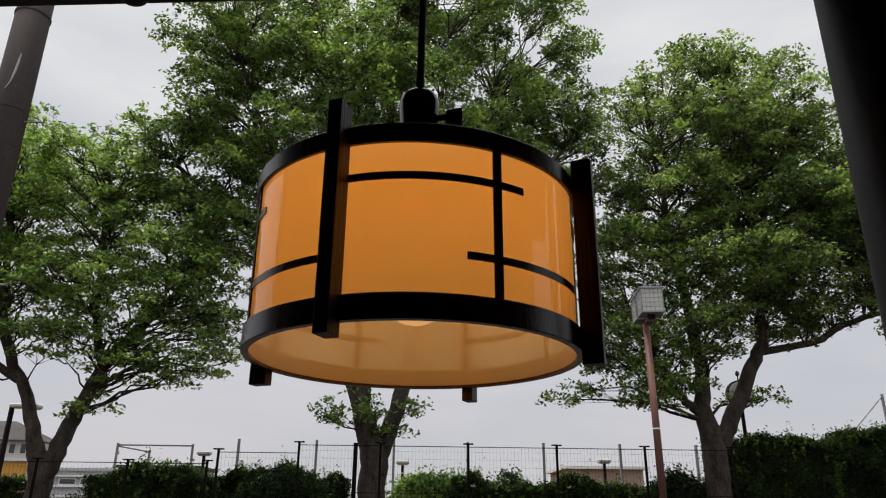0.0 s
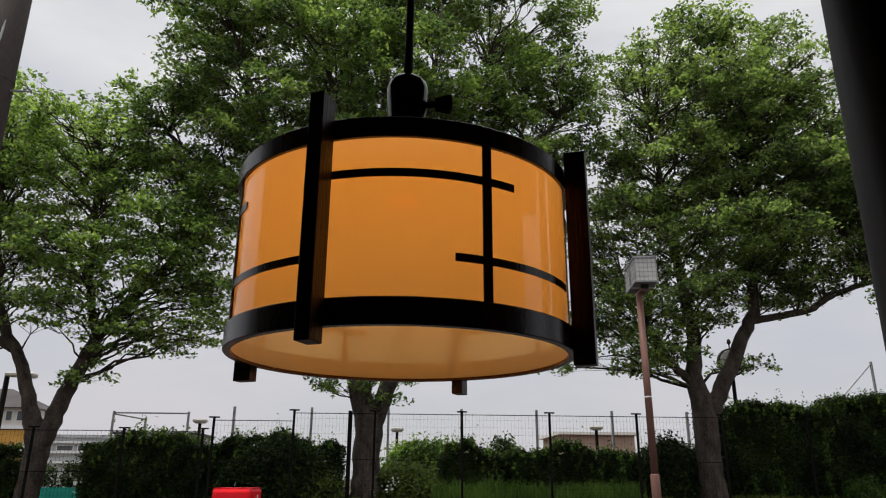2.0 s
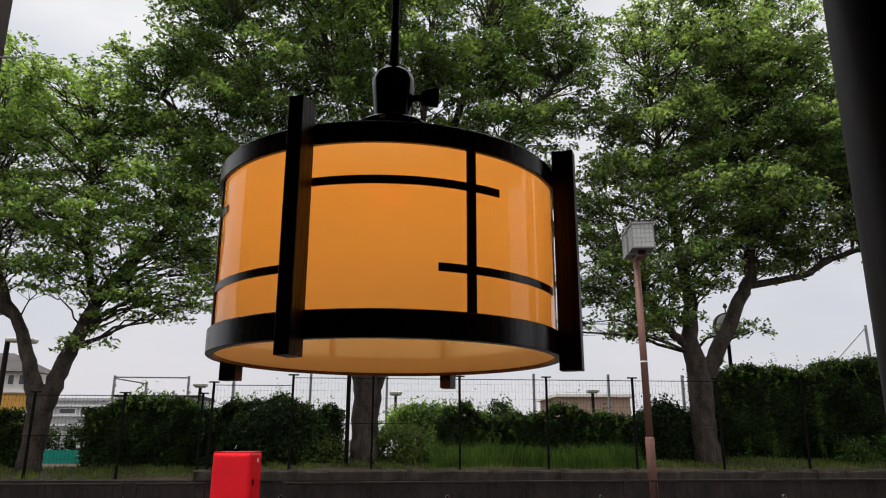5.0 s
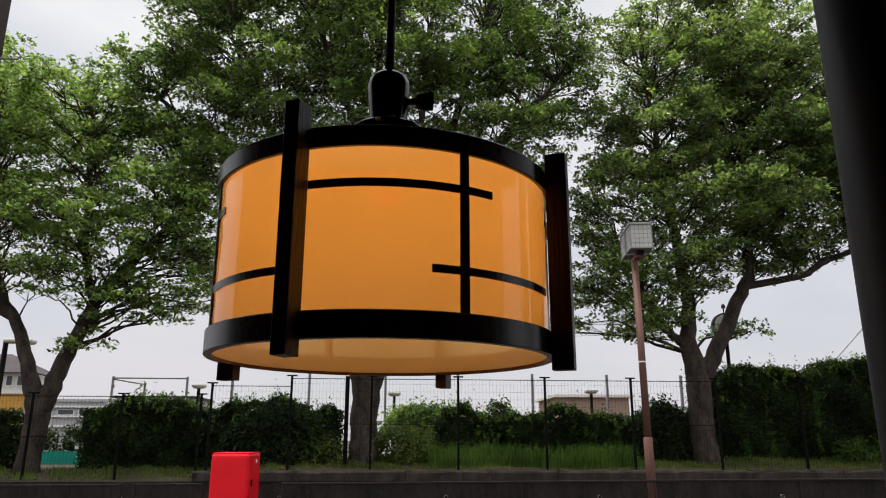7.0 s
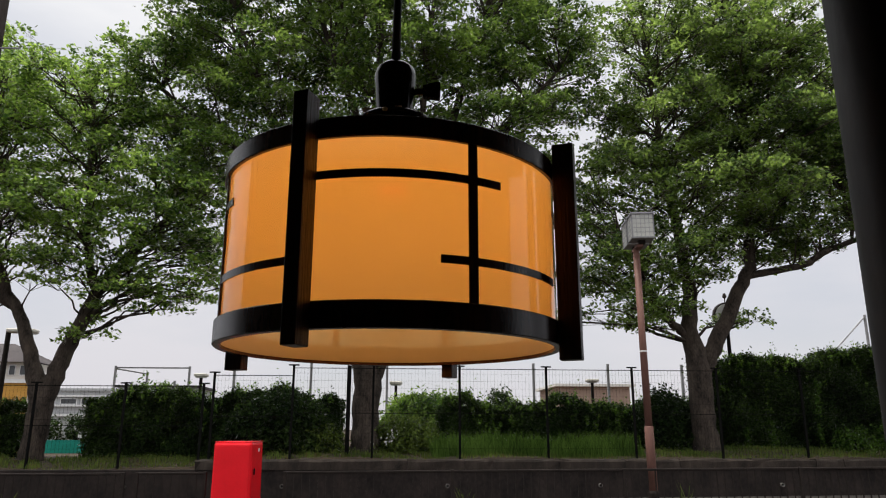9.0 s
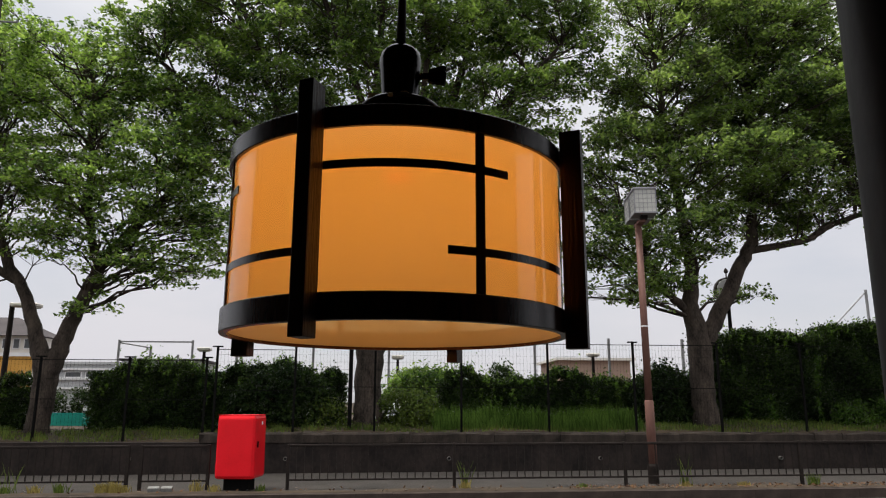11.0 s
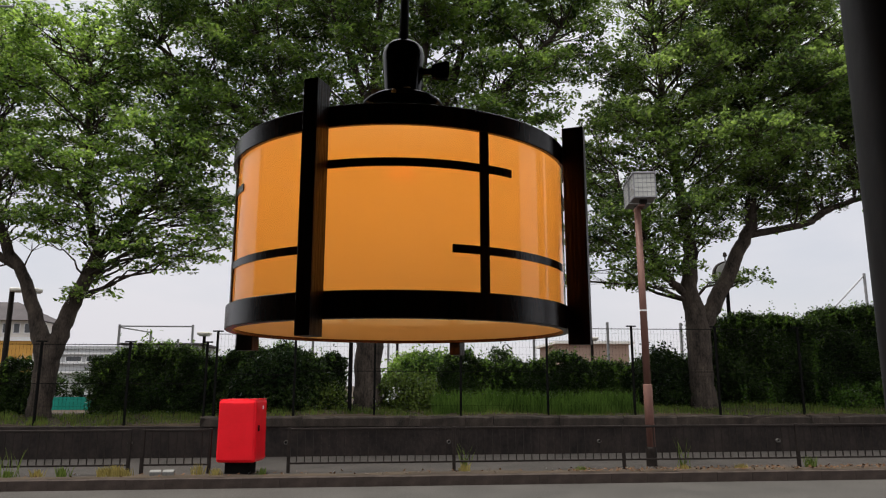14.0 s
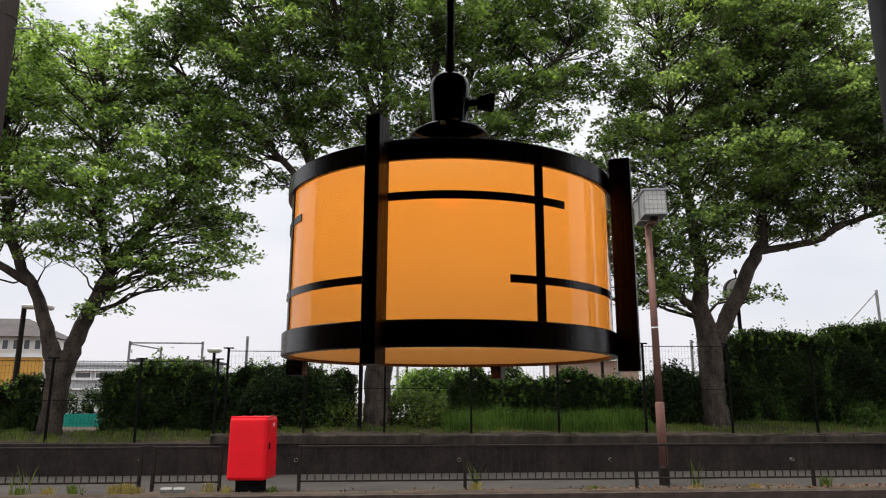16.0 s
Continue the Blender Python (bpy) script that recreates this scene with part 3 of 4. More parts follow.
def fence_panel(x0, x1, z0, z1, post_left=True, post_right=True):
    t = thing("mesh_fence", (x0, FENCE_Y, z0), "black wire mesh fence panel on the retaining wall", "fence", "park fence panels")
    w, h = x1 - x0, z1 - z0
    for x, ok in ((0, post_left), (w, post_right)):
        if ok:
            p = boxed("post", (x - 0.024, x + 0.024, -0.024, 0.024, -0.10, h), M_BLACKPAINT, t, bevel=0.004)
            boxed("post_cap", (x - 0.11, x + 0.11, -0.028, 0.028, h, h + 0.028), M_BLACKPAINT, p)
    for z in (h * 0.47, h - 0.05):
        boxed("rail_wire", (0.026, w - 0.026, -0.011, 0.011, z - 0.007, z + 0.007), M_BLACKPAINT, t)
    n, rows = int(w / 0.075), int(h / 0.15)
    v, f = [], []
    base = np.array(((0, 1, 2, 3), (4, 7, 6, 5), (0, 4, 5, 1), (1, 5, 6, 2), (2, 6, 7, 3), (3, 7, 4, 0)))
    bars = [(w * i / n - 0.0012, w * i / n + 0.0012, 0.02, h - 0.02) for i in range(1, n)] + [(0.03, w - 0.03, h * j / rows - 0.0012, h * j / rows + 0.0012) for j in range(1, rows)]
    for k, (a, b, c, d) in enumerate(bars):
        y = 0.004 if k < n - 1 else 0.0082
        v += [(a, y - 0.002, c), (b, y - 0.002, c), (b, y + 0.002, c), (a, y + 0.002, c), (a, y - 0.002, d), (b, y - 0.002, d), (b, y + 0.002, d), (a, y + 0.002, d)]
        f.append(base + 8 * k)
    mesh_from("wire_mesh", np.array(v), np.concatenate(f), M_BLACKPAINT, t)


for x0, x1, pr in ((-2.16, -0.42, False), (-0.42, 1.48, False), (1.48, 3.42, False), (3.42, 5.38, False), (5.38, 7.34, False), (7.34, 9.30, False), (9.30, 11.26, False), (11.26, 13.2, True)):
    fence_panel(x0, x1, 0.86, 2.77, True, pr)
fence_panel(-3.85, -2.16, 0.86, 2.60, True, False)
for x0, x1, pr in ((-13.6, -11.65, False), (-11.65, -9.7, False), (-9.7, -7.55, False), (-7.55, -5.7, False), (-5.7, -4.06, True)):
    fence_panel(x0, x1, 0.70, 2.36, True, pr)
gp = thing("gate_post", (-0.98, 16.45, 0.84), "thick black steel gate post beside a tree", "post")
boxed("shaft", (-0.045, 0.045, -0.045, 0.045, -0.1, 1.98), M_BLACKPAINT, gp, bevel=0.006)


# ---- trees ----
def branch_path(a, b, rng, sag=0.15):
    a, b = np.array(a, float), np.array(b, float)
    ln = np.linalg.norm(b - a)
    ts = np.linspace(0, 1, 6)
    pts = a + (b - a) * ts[:, None]
    pts[:, 2] += np.sin(ts * np.pi) * ln * sag
    pts[1:-1] += rng.normal(0, 0.035 * ln, (4, 3))
    return pts


def tree(name, at, label, limbs, crowns, masses, seed, leaf=M_LEAF, group="street trees", gap=0.52):
    """limbs: paths of (x, y, z, radius) from the foot; crowns: (x, y, z, rx, ry, rz, fullness) lobes filled with domed clumps of leaves."""
    rng = np.random.default_rng(seed)
    t = thing(name, at, label, "tree", group)
    o = np.array(at)
    bm = bmesh.new()
    nodes = []
    for limb in limbs:
        pts = np.array(limb)
        fine_t = np.linspace(0, len(pts) - 1, (len(pts) - 1) * 5 + 1)
        sm = np.stack([np.interp(fine_t, range(len(pts)), pts[:, i]) for i in range(4)], 1)
        sm[1:-1, :3] = (sm[:-2, :3] + sm[1:-1, :3] * 2 + sm[2:, :3]) / 4
        sm[1:-1, :2] += rng.normal(0, 0.018, (len(sm) - 2, 2))
        tube(bm, sm[:, :3] - o, sm[:, 3], 14)
        nodes.append(sm)
    allnodes = np.concatenate([n[len(n) // 3:] for n in nodes])
    # clumps kept apart from one another inside the lobes, most of them towards the outside
    cr = np.array(crowns)
    wts = (cr[:, 3] * cr[:, 4] * cr[:, 5]) ** 0.7
    cen, full = [], []
    for _ in range(masses * 40):
        i = rng.choice(len(cr), p=wts / wts.sum())
        c = cr[i]
        d = rng.normal(0, 1, 3)
        q = c[:3] + d / np.linalg.norm(d) * rng.uniform(0.08, 1.0) ** 0.42 * c[3:6]
        if not cen or np.min(np.linalg.norm((np.array(cen) - q) * (1, 1, 1.35), axis=1)) > gap:
            cen.append(q)
            full.append(c[6])
        if len(cen) >= masses:
            break
    pos = []

    def spray(w, m, wide=1.0):
        away = rng.uniform(0, 6.28)
        along, across = rng.uniform(-0.22, 0.26, m) * wide, rng.normal(0, 0.09, m) * wide
        drop = rng.normal(0, 0.055, m) - 0.4 * along ** 2 - 0.9 * across ** 2
        pos.append(w + np.stack([math.cos(away) * along - math.sin(away) * across, math.sin(away) * along + math.cos(away) * across, drop], 1))

    for q, fl in zip(cen, full):
        s = rng.uniform(0.30, 0.74)
        cost = np.linalg.norm(allnodes[:, :3] - q, axis=1) + np.maximum(0, allnodes[:, 2] - q[2] + 0.8) * 1.5
        k = int(np.argmin(cost))
        path = branch_path(allnodes[k, :3], q - (0, 0, 0.2 * s), rng, 0.08)
        r0 = min(allnodes[k, 3] * 0.55, 0.013 + 0.009 * np.linalg.norm(q - allnodes[k, :3]))
        tube(bm, path - o, np.linspace(r0, 0.010, len(path)), 6)
        for _ in range(max(2, int(rng.uniform(10, 15) * fl * (s / 0.5) ** 1.6))):
            a, e = rng.uniform(0, 6.28), np.sqrt(rng.uniform(0.0, 1)) * s
            w = q + (math.cos(a) * e, math.sin(a) * e, 0.75 * s * (1 - (e / s) ** 2) * rng.uniform(-0.25, 1.0) - 0.2 * e)
            tube(bm, np.stack([path[rng.integers(3, 6)], w]) - o, (0.008, 0.003), 3)
            spray(w, int(rng.uniform(20, 31)))
        # thin shoots straying out of the clump
        for _ in range(int(2.5 * fl)):
            d = rng.normal(0, 1, 3)
            w = q + d / np.linalg.norm(d) * rng.uniform(0.35, 0.8) * (1, 1, 0.7)
            tube(bm, np.stack([path[5], w]) - o, (0.006, 0.002), 3)
            spray(w, int(rng.uniform(10, 20)), 0.8)
    part("trunk", bm, M_BARK, t, "grey-brown bark", smooth=True)
    v, f = leaves(np.concatenate(pos) - o, 0.128, 0.067, 0.60, rng, 0.18)
    mesh_from("crown", v, f, leaf, t, "many small green leaves in level sprays")
    return t


TY = 17.3
tree("zelkova_tree", (-8.04, TY, 0.70), "forked zelkova tree with spreading level foliage behind the fence",
     (((-8.10, TY, 0.55, 0.29), (-8.07, TY, 1.1, 0.255), (-8.0, TY, 2.1, 0.27), (-8.32, TY, 2.9, 0.165), (-8.74, TY - 0.1, 4.06, 0.13), (-9.12, TY - 0.15, 4.6, 0.12), (-9.5, TY - 0.2, 5.5, 0.12), (-10.0, TY, 8.2, 0.06)),
      ((-8.0, TY, 2.0, 0.24), (-7.75, TY, 2.75, 0.20), (-7.53, TY + 0.1, 3.53, 0.17), (-7.17, TY + 0.2, 4.62, 0.15), (-6.46, TY + 0.3, 5.61, 0.12), (-5.2, TY + 0.3, 7.2, 0.05)),
      ((-7.2, TY + 0.2, 4.5, 0.10), (-7.38, TY, 5.45, 0.09), (-7.51, TY, 6.2, 0.085), (-7.7, TY, 9.4, 0.04)),
      ((-8.9, TY - 0.1, 4.2, 0.10), (-10.2, TY - 0.3, 5.0, 0.08), (-12.0, TY - 0.4, 6.0, 0.05))),
     ((-11.0, TY, 10.4, 2.0, 2.4, 1.4, 0.72), (-8.6, TY, 9.6, 1.9, 2.4, 1.1, 0.72), (-7.0, TY, 9.2, 1.1, 1.6, 1.0, 0.72), (-9.6, TY, 8.1, 2.6, 2.4, 1.3, 0.72), (-6.4, TY, 7.6, 1.5, 1.8, 1.2, 0.72), (-12.0, TY - 0.3, 7.4, 1.8, 2.0, 1.4, 0.72), (-8.0, TY - 0.5, 6.4, 2.2, 1.6, 0.8, 0.72), (-5.3, TY, 6.2, 1.2, 1.4, 0.8, 0.72), (-4.6, TY - 0.2, 5.7, 0.7, 0.8, 0.5, 0.72), (-5.9, TY - 0.7, 4.5, 0.6, 0.5, 0.35, 0.8), (-4.6, TY - 0.5, 5.0, 0.8, 0.7, 0.4, 0.65), (-6.6, TY - 0.4, 5.2, 1.1, 0.9, 0.4, 0.72), (-10.0, TY - 0.4, 5.4, 1.3, 1.0, 0.5, 0.72), (-5.0, TY - 0.3, 7.4, 1.2, 1.3, 1.1, 0.72), (-8.4, TY - 0.6, 5.3, 1.2, 1.0, 0.4, 0.65), (-10.6, TY - 0.4, 4.9, 1.2, 0.8, 0.4, 0.65), (-4.9, TY - 0.5, 4.6, 0.8, 0.6, 0.35, 0.8), (-5.0, TY - 0.6, 4.5, 1.1, 0.7, 0.3, 0.65), (-8.4, TY - 0.6, 4.7, 0.9, 0.6, 0.25, 0.6), (-6.4, TY - 0.6, 4.4, 0.9, 0.6, 0.3, 0.6), (-5.9, TY - 0.7, 4.0, 0.5, 0.4, 0.2, 0.5), (-7.0, TY - 0.6, 3.6, 0.3, 0.3, 0.08, 0.4)),
     330, 11, M_LEAF_A)
tree("zelkova_tree", (-0.62, TY, 0.95), "tall zelkova tree with a broad dense crown behind the fence",
     (((-0.62, TY, 0.75, 0.40), (-0.62, TY, 1.4, 0.31), (-0.58, TY, 2.6, 0.33), (-0.95, TY, 3.7, 0.22), (-1.7, TY, 5.8, 0.17), (-3.0, TY, 8.6, 0.11), (-4.3, TY, 11.5, 0.05)),
      ((-0.55, TY, 2.5, 0.24), (-0.1, TY, 3.6, 0.19), (0.35, TY, 5.5, 0.17), (1.2, TY + 0.2, 8.6, 0.12), (2.4, TY + 0.3, 12.5, 0.05)),
      ((-0.9, TY, 3.6, 0.14), (-0.8, TY - 0.5, 6.0, 0.12), (-0.5, TY - 0.6, 10.0, 0.09), (-0.4, TY - 0.3, 15.0, 0.04)),
      ((0.5, TY, 6.0, 0.10), (2.2, TY - 0.3, 8.4, 0.08), (4.2, TY - 0.3, 10.6, 0.04)),
      ((-1.9, TY, 6.2, 0.10), (-3.8, TY - 0.4, 8.0, 0.07), (-6.0, TY - 0.3, 9.8, 0.035)),
      ((-1.7, TY, 5.8, 0.12), (-3.4, TY - 0.4, 9.5, 0.08), (-4.8, TY - 0.7, 13.5, 0.035)),
      ((-0.6, TY - 0.6, 8.0, 0.10), (-2.0, TY - 0.9, 11.5, 0.06), (-2.6, TY - 1.1, 14.5, 0.03)),
      ((0.35, TY, 5.5, 0.12), (0.6, TY - 0.7, 9.0, 0.08), (1.0, TY - 1.1, 13.5, 0.035))),
     ((-4.2, TY, 15.0, 1.9, 2.4, 1.7, 0.8), (1.2, TY, 15.7, 2.9, 2.6, 2.0, 0.85), (-1.9, TY, 13.1, 2.6, 2.8, 1.5, 1.0), (-5.1, TY, 13.2, 1.4, 2.2, 1.1, 1.0), (-4.9, TY, 11.2, 1.4, 2.0, 1.1, 1.0), (3.7, TY, 14.0, 1.4, 2.0, 1.2, 1.0), (3.9, TY, 11.9, 1.4, 2.0, 1.3, 1.0), (-0.3, TY - 0.5, 11.2, 3.0, 2.4, 1.7, 1.0), (-6.4, TY - 0.3, 10.3, 0.7, 1.0, 0.7, 1.0), (3.4, TY, 9.4, 1.6, 1.8, 1.3, 1.0), (-3.6, TY - 0.4, 8.8, 1.9, 1.6, 1.0, 1.0), (-5.2, TY - 0.2, 8.9, 1.0, 1.2, 0.8, 1.0), (-0.4, TY - 0.3, 8.3, 2.4, 1.6, 1.0, 1.0), (-4.4, TY - 0.2, 7.9, 0.9, 1.2, 0.9, 1.0), (-3.4, TY - 0.3, 7.6, 1.0, 1.0, 0.8, 1.0), (-2.4, TY - 0.6, 10.0, 2.2, 1.8, 1.2, 1.0), (1.8, TY - 0.4, 9.8, 2.0, 1.8, 1.3, 1.0), (4.5, TY - 0.2, 10.4, 1.0, 1.4, 1.2, 1.0), (2.4, TY - 0.3, 8.0, 1.6, 1.4, 0.9, 1.0), (-0.7, TY - 0.3, 3.6, 1.1, 0.7, 0.6, 0.7)),
     485, 12)
tree("zelkova_tree", (7.52, TY, 0.95), "zelkova tree with a leaning fork and drooping foliage beside a hedge",
     (((7.52, TY, 0.75, 0.36), (7.52, TY, 1.4, 0.29), (7.50, TY, 2.9, 0.29), (7.35, TY, 3.9, 0.20), (7.48, TY, 4.97, 0.16), (7.36, TY, 5.41, 0.15), (7.28, TY, 6.45, 0.13), (7.0, TY, 8.3, 0.09), (6.8, TY, 11.0, 0.04)),
      ((7.6, TY, 2.8, 0.22), (8.0, TY, 3.5, 0.20), (8.72, TY, 4.84, 0.17), (9.07, TY, 5.44, 0.15), (9.15, TY, 6.5, 0.13), (9.3, TY, 9.0, 0.09), (9.6, TY, 12.4, 0.04)),
      ((9.0, TY, 5.25, 0.10), (9.7, TY, 5.38, 0.09), (10.42, TY - 0.2, 5.5, 0.085), (11.1, TY - 0.2, 5.9, 0.075), (11.7, TY - 0.3, 6.13, 0.07), (13.2, TY - 0.3, 6.6, 0.04)),
      ((7.4, TY, 3.6, 0.11), (6.9, TY - 0.1, 3.95, 0.10), (6.48, TY - 0.3, 4.3, 0.08), (5.7, TY - 0.5, 5.9, 0.05))),
     ((8.0, TY, 13.0, 1.6, 2.0, 1.2, 0.62), (10.6, TY, 13.5, 0.55, 0.8, 0.6, 0.8), (10.9, TY, 11.6, 1.6, 2.2, 1.3, 0.7), (8.6, TY, 11.2, 2.2, 2.4, 1.4, 0.8), (6.4, TY, 11.6, 0.9, 1.4, 1.3, 0.45), (12.4, TY, 10.2, 1.1, 1.8, 1.3, 0.85), (7.0, TY, 9.2, 1.9, 2.0, 1.3, 1.0), (10.0, TY - 0.2, 9.0, 2.3, 2.2, 1.3, 1.15), (12.2, TY - 0.2, 8.0, 1.2, 1.6, 1.0, 1.1), (12.6, TY - 0.3, 7.3, 1.0, 1.2, 0.8, 1.0), (11.6, TY - 0.3, 8.6, 1.4, 1.5, 1.0, 1.1), (8.4, TY - 0.4, 7.2, 2.6, 1.9, 1.0, 0.85), (5.6, TY - 0.2, 7.3, 1.1, 1.4, 1.4, 0.85), (5.7, TY - 0.4, 5.6, 1.0, 1.0, 0.7, 0.85), (6.4, TY - 0.4, 4.7, 0.8, 0.8, 0.4, 0.85), (9.7, TY - 0.3, 6.05, 1.4, 1.0, 0.4, 1.0), (10.4, TY - 0.3, 6.7, 1.5, 1.2, 0.6, 0.85), (6.9, TY - 0.5, 6.0, 1.4, 1.1, 0.5, 0.85), (6.2, TY - 0.4, 4.35, 0.9, 0.8, 0.4, 0.9), (5.2, TY - 0.3, 5.1, 0.8, 0.8, 0.6, 0.9), (7.4, TY - 0.5, 5.4, 1.3, 1.0, 0.4, 0.8), (4.25, TY - 0.7, 4.15, 0.65, 0.5, 0.25, 0.7), (9.0, TY + 1.0, 4.3, 0.4, 0.4, 0.15, 0.6), (12.7, TY - 0.3, 6.9, 0.8, 1.0, 0.4, 0.85)),
     450, 13, M_LEAF_D)
tree("zelkova_tree", (15.6, TY + 0.5, 0.95), "zelkova tree with light green leaves at the edge of the park",
     (((15.6, TY + 0.5, 0.75, 0.34), (15.6, TY + 0.5, 3.0, 0.28), (14.9, TY + 0.4, 5.5, 0.16), (14.0, TY, 7.5, 0.09), (13.3, TY, 9.5, 0.05)),
      ((15.6, TY + 0.5, 3.0, 0.2), (16.4, TY + 0.5, 6.0, 0.14), (16.8, TY + 0.5, 10.0, 0.05))),
     ((14.2, TY, 7.0, 1.6, 1.8, 1.2, 1.0), (14.6, TY, 9.4, 1.8, 2.0, 1.5, 1.0), (16.6, TY + 0.5, 10.0, 2.2, 2.2, 2.2, 1.0)),
     170, 14, M_LEAF_L)


# ---- hedges, bushes and grass ----
def hedge(name, label, x0, x1, y0, y1, zb, zt, count, seed, leaf=M_HEDGE, rough=0.17, size=0.085, lift=None, category="hedge"):
    """A clipped hedge: a solid near-black core for its inner shade, and a shell of leaves with an uneven face."""
    rng = np.random.default_rng(seed)
    t = thing(name, ((x0 + x1) / 2, (y0 + y1) / 2, zb), label, category)
    o = np.array(((x0 + x1) / 2, (y0 + y1) / 2, zb))
    top = lift or (lambda x: zt)
    nx = max(6, int((x1 - x0) / 0.35))
    xs = np.linspace(x0 + 0.30, x1 - 0.30, nx)
    v, f = [], []
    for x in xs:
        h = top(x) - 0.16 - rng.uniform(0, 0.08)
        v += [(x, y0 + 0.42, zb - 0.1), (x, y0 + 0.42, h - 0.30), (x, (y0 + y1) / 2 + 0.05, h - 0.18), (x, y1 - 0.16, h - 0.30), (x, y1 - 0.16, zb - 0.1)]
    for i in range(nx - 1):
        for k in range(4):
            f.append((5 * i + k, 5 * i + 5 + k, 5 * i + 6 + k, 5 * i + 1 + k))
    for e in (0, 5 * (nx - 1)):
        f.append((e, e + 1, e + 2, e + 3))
    # closed dark sheet that blocks light, in place of shade among the twigs
    mesh_from("shade_core", np.array(v) - o, np.array(f), M_STEM_CORE, t)
    n = count
    face = rng.uniform(0, 1, n)
    x = rng.uniform(x0, x1, n)
    tz = np.array([top(q) for q in x])
    bump = rough * (np.sin(x * 2.3 + seed) + np.sin(x * 5.1 + 1.3 * seed) * 0.6 + np.sin(x * 11.0) * 0.3)
    u = rng.uniform(0, 1, n)
    z = zb + (tz - zb) * u ** 0.85
    lump = rough * 0.8 * np.sin(x * 3.1 + z * 4.0 + seed) + rough * 0.5 * np.sin(x * 7.3 - z * 6.1)
    y = y0 + 0.10 + np.abs(rng.normal(0, 0.09, n)) - lump
    up = face < 0.26
    y[up] = rng.uniform(y0, y1, up.sum())
    z[up] = tz[up] + bump[up] * 0.7 + rng.normal(0, 0.06, up.sum())
    z[~up] = np.minimum(z[~up], tz[~up] + bump[~up] * 0.6)
    ends = (face > 0.9)
    side = rng.integers(0, 2, n)
    x[ends] = np.where(side[ends] == 0, x0, x1) + rng.normal(0, 0.08, ends.sum())
    y[ends] = rng.uniform(y0, y1, ends.sum())
    # loose shoots above the clipped top
    sh = rng.choice(np.where(up)[0], up.sum() // 9, replace=False)
    z[sh] += rng.gamma(1.3, 0.04, len(sh))
    v, f = leaves(np.stack([x, y, z], 1) - o, size, size * 0.55, 0.25, rng)
    mesh_from("foliage", v, f, leaf, t, "small dense leaves")
    # pale new growth: short sprigs standing out of the top and the upper face
    k = int((x1 - x0) * 64)
    sx, sy = rng.uniform(x0 + 0.1, x1 - 0.1, k), rng.uniform(y0 - 0.05, y1, k)
    sz = np.array([top(q) for q in sx]) + rough * 0.7 * (np.sin(sx * 2.3 + seed) + np.sin(sx * 5.1 + 1.3 * seed) * 0.6 + np.sin(sx * 11.0) * 0.3)
    low = rng.uniform(0, 1, k) < 0.15
    sy[low] = y0 - rng.uniform(0.0, 0.16, low.sum())
    sz[low] -= rng.gamma(1.2, 0.25, low.sum())
    ln = rng.gamma(2.0, 0.075, k)
    u = rng.uniform(0, 1, (k, 14))
    tilt = rng.normal(0, 0.35, (k, 1))
    pts = np.stack([sx[:, None] + tilt * u * ln[:, None], np.repeat(sy[:, None], 14, 1), sz[:, None] - 0.06 + u * (ln[:, None] + 0.06)], 2).reshape(-1, 3)
    pts += rng.normal(0, 0.022, pts.shape)
    v, f = leaves(pts - o, size * 0.9, size * 0.45, 0.25, rng)
    mesh_from("new_growth", v, f, M_LEAF_L, t, "pale green new shoots")
    return t


def bush(name, label, at, r, count, seed, leaf, size=0.10):
    """A loose mound of leaves on short stems."""
    rng = np.random.default_rng(seed)
    t = thing(name, at, label, "bush")
    for i in range(9):
        a = rng.uniform(0, 6.28)
        tip = (math.cos(a) * r[0] * 0.7, math.sin(a) * r[1] * 0.7, r[2] * rng.uniform(0.6, 0.95))
        bm = tube(bmesh.new(), ((0.1 * math.cos(a), 0.1 * math.sin(a), -0.1), (tip[0] * 0.5, tip[1] * 0.5, tip[2] * 0.6), tip), (0.025, 0.016, 0.006), 5)
        part("stem", bm, M_STEM_CORE, t)
    k = count // 40
    d = rng.normal(0, 1, (k, 3))
    d[:, 2] = np.abs(d[:, 2]) * 1.1
    d /= np.linalg.norm(d, axis=1)[:, None]
    c = d * np.array(r) * (rng.uniform(0.2, 1, k) ** 0.35)[:, None]
    c[:, 2] = np.maximum(c[:, 2], 0.03)
    p = np.repeat(c, 40, axis=0) + rng.normal(0, 0.11, (k * 40, 3))
    p[:, 2] = np.maximum(p[:, 2], 0.0)
    v, f = leaves(p, size, size * 0.5, 0.3, rng)
    mesh_from("foliage", v, f, leaf, t)
    return t


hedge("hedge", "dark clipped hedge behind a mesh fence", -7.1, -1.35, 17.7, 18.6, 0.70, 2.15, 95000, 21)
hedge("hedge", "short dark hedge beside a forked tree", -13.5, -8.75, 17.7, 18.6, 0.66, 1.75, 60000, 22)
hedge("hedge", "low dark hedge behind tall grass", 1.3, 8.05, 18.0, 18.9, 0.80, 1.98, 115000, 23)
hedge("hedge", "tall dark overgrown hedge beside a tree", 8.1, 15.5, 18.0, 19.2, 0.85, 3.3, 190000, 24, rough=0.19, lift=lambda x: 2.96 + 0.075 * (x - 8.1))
bush("bush", "dark green arching bush before a hedge", (-2.5, 17.2, 0.85), (1.35, 0.6, 1.35), 20000, 31, M_ARCH, 0.11)
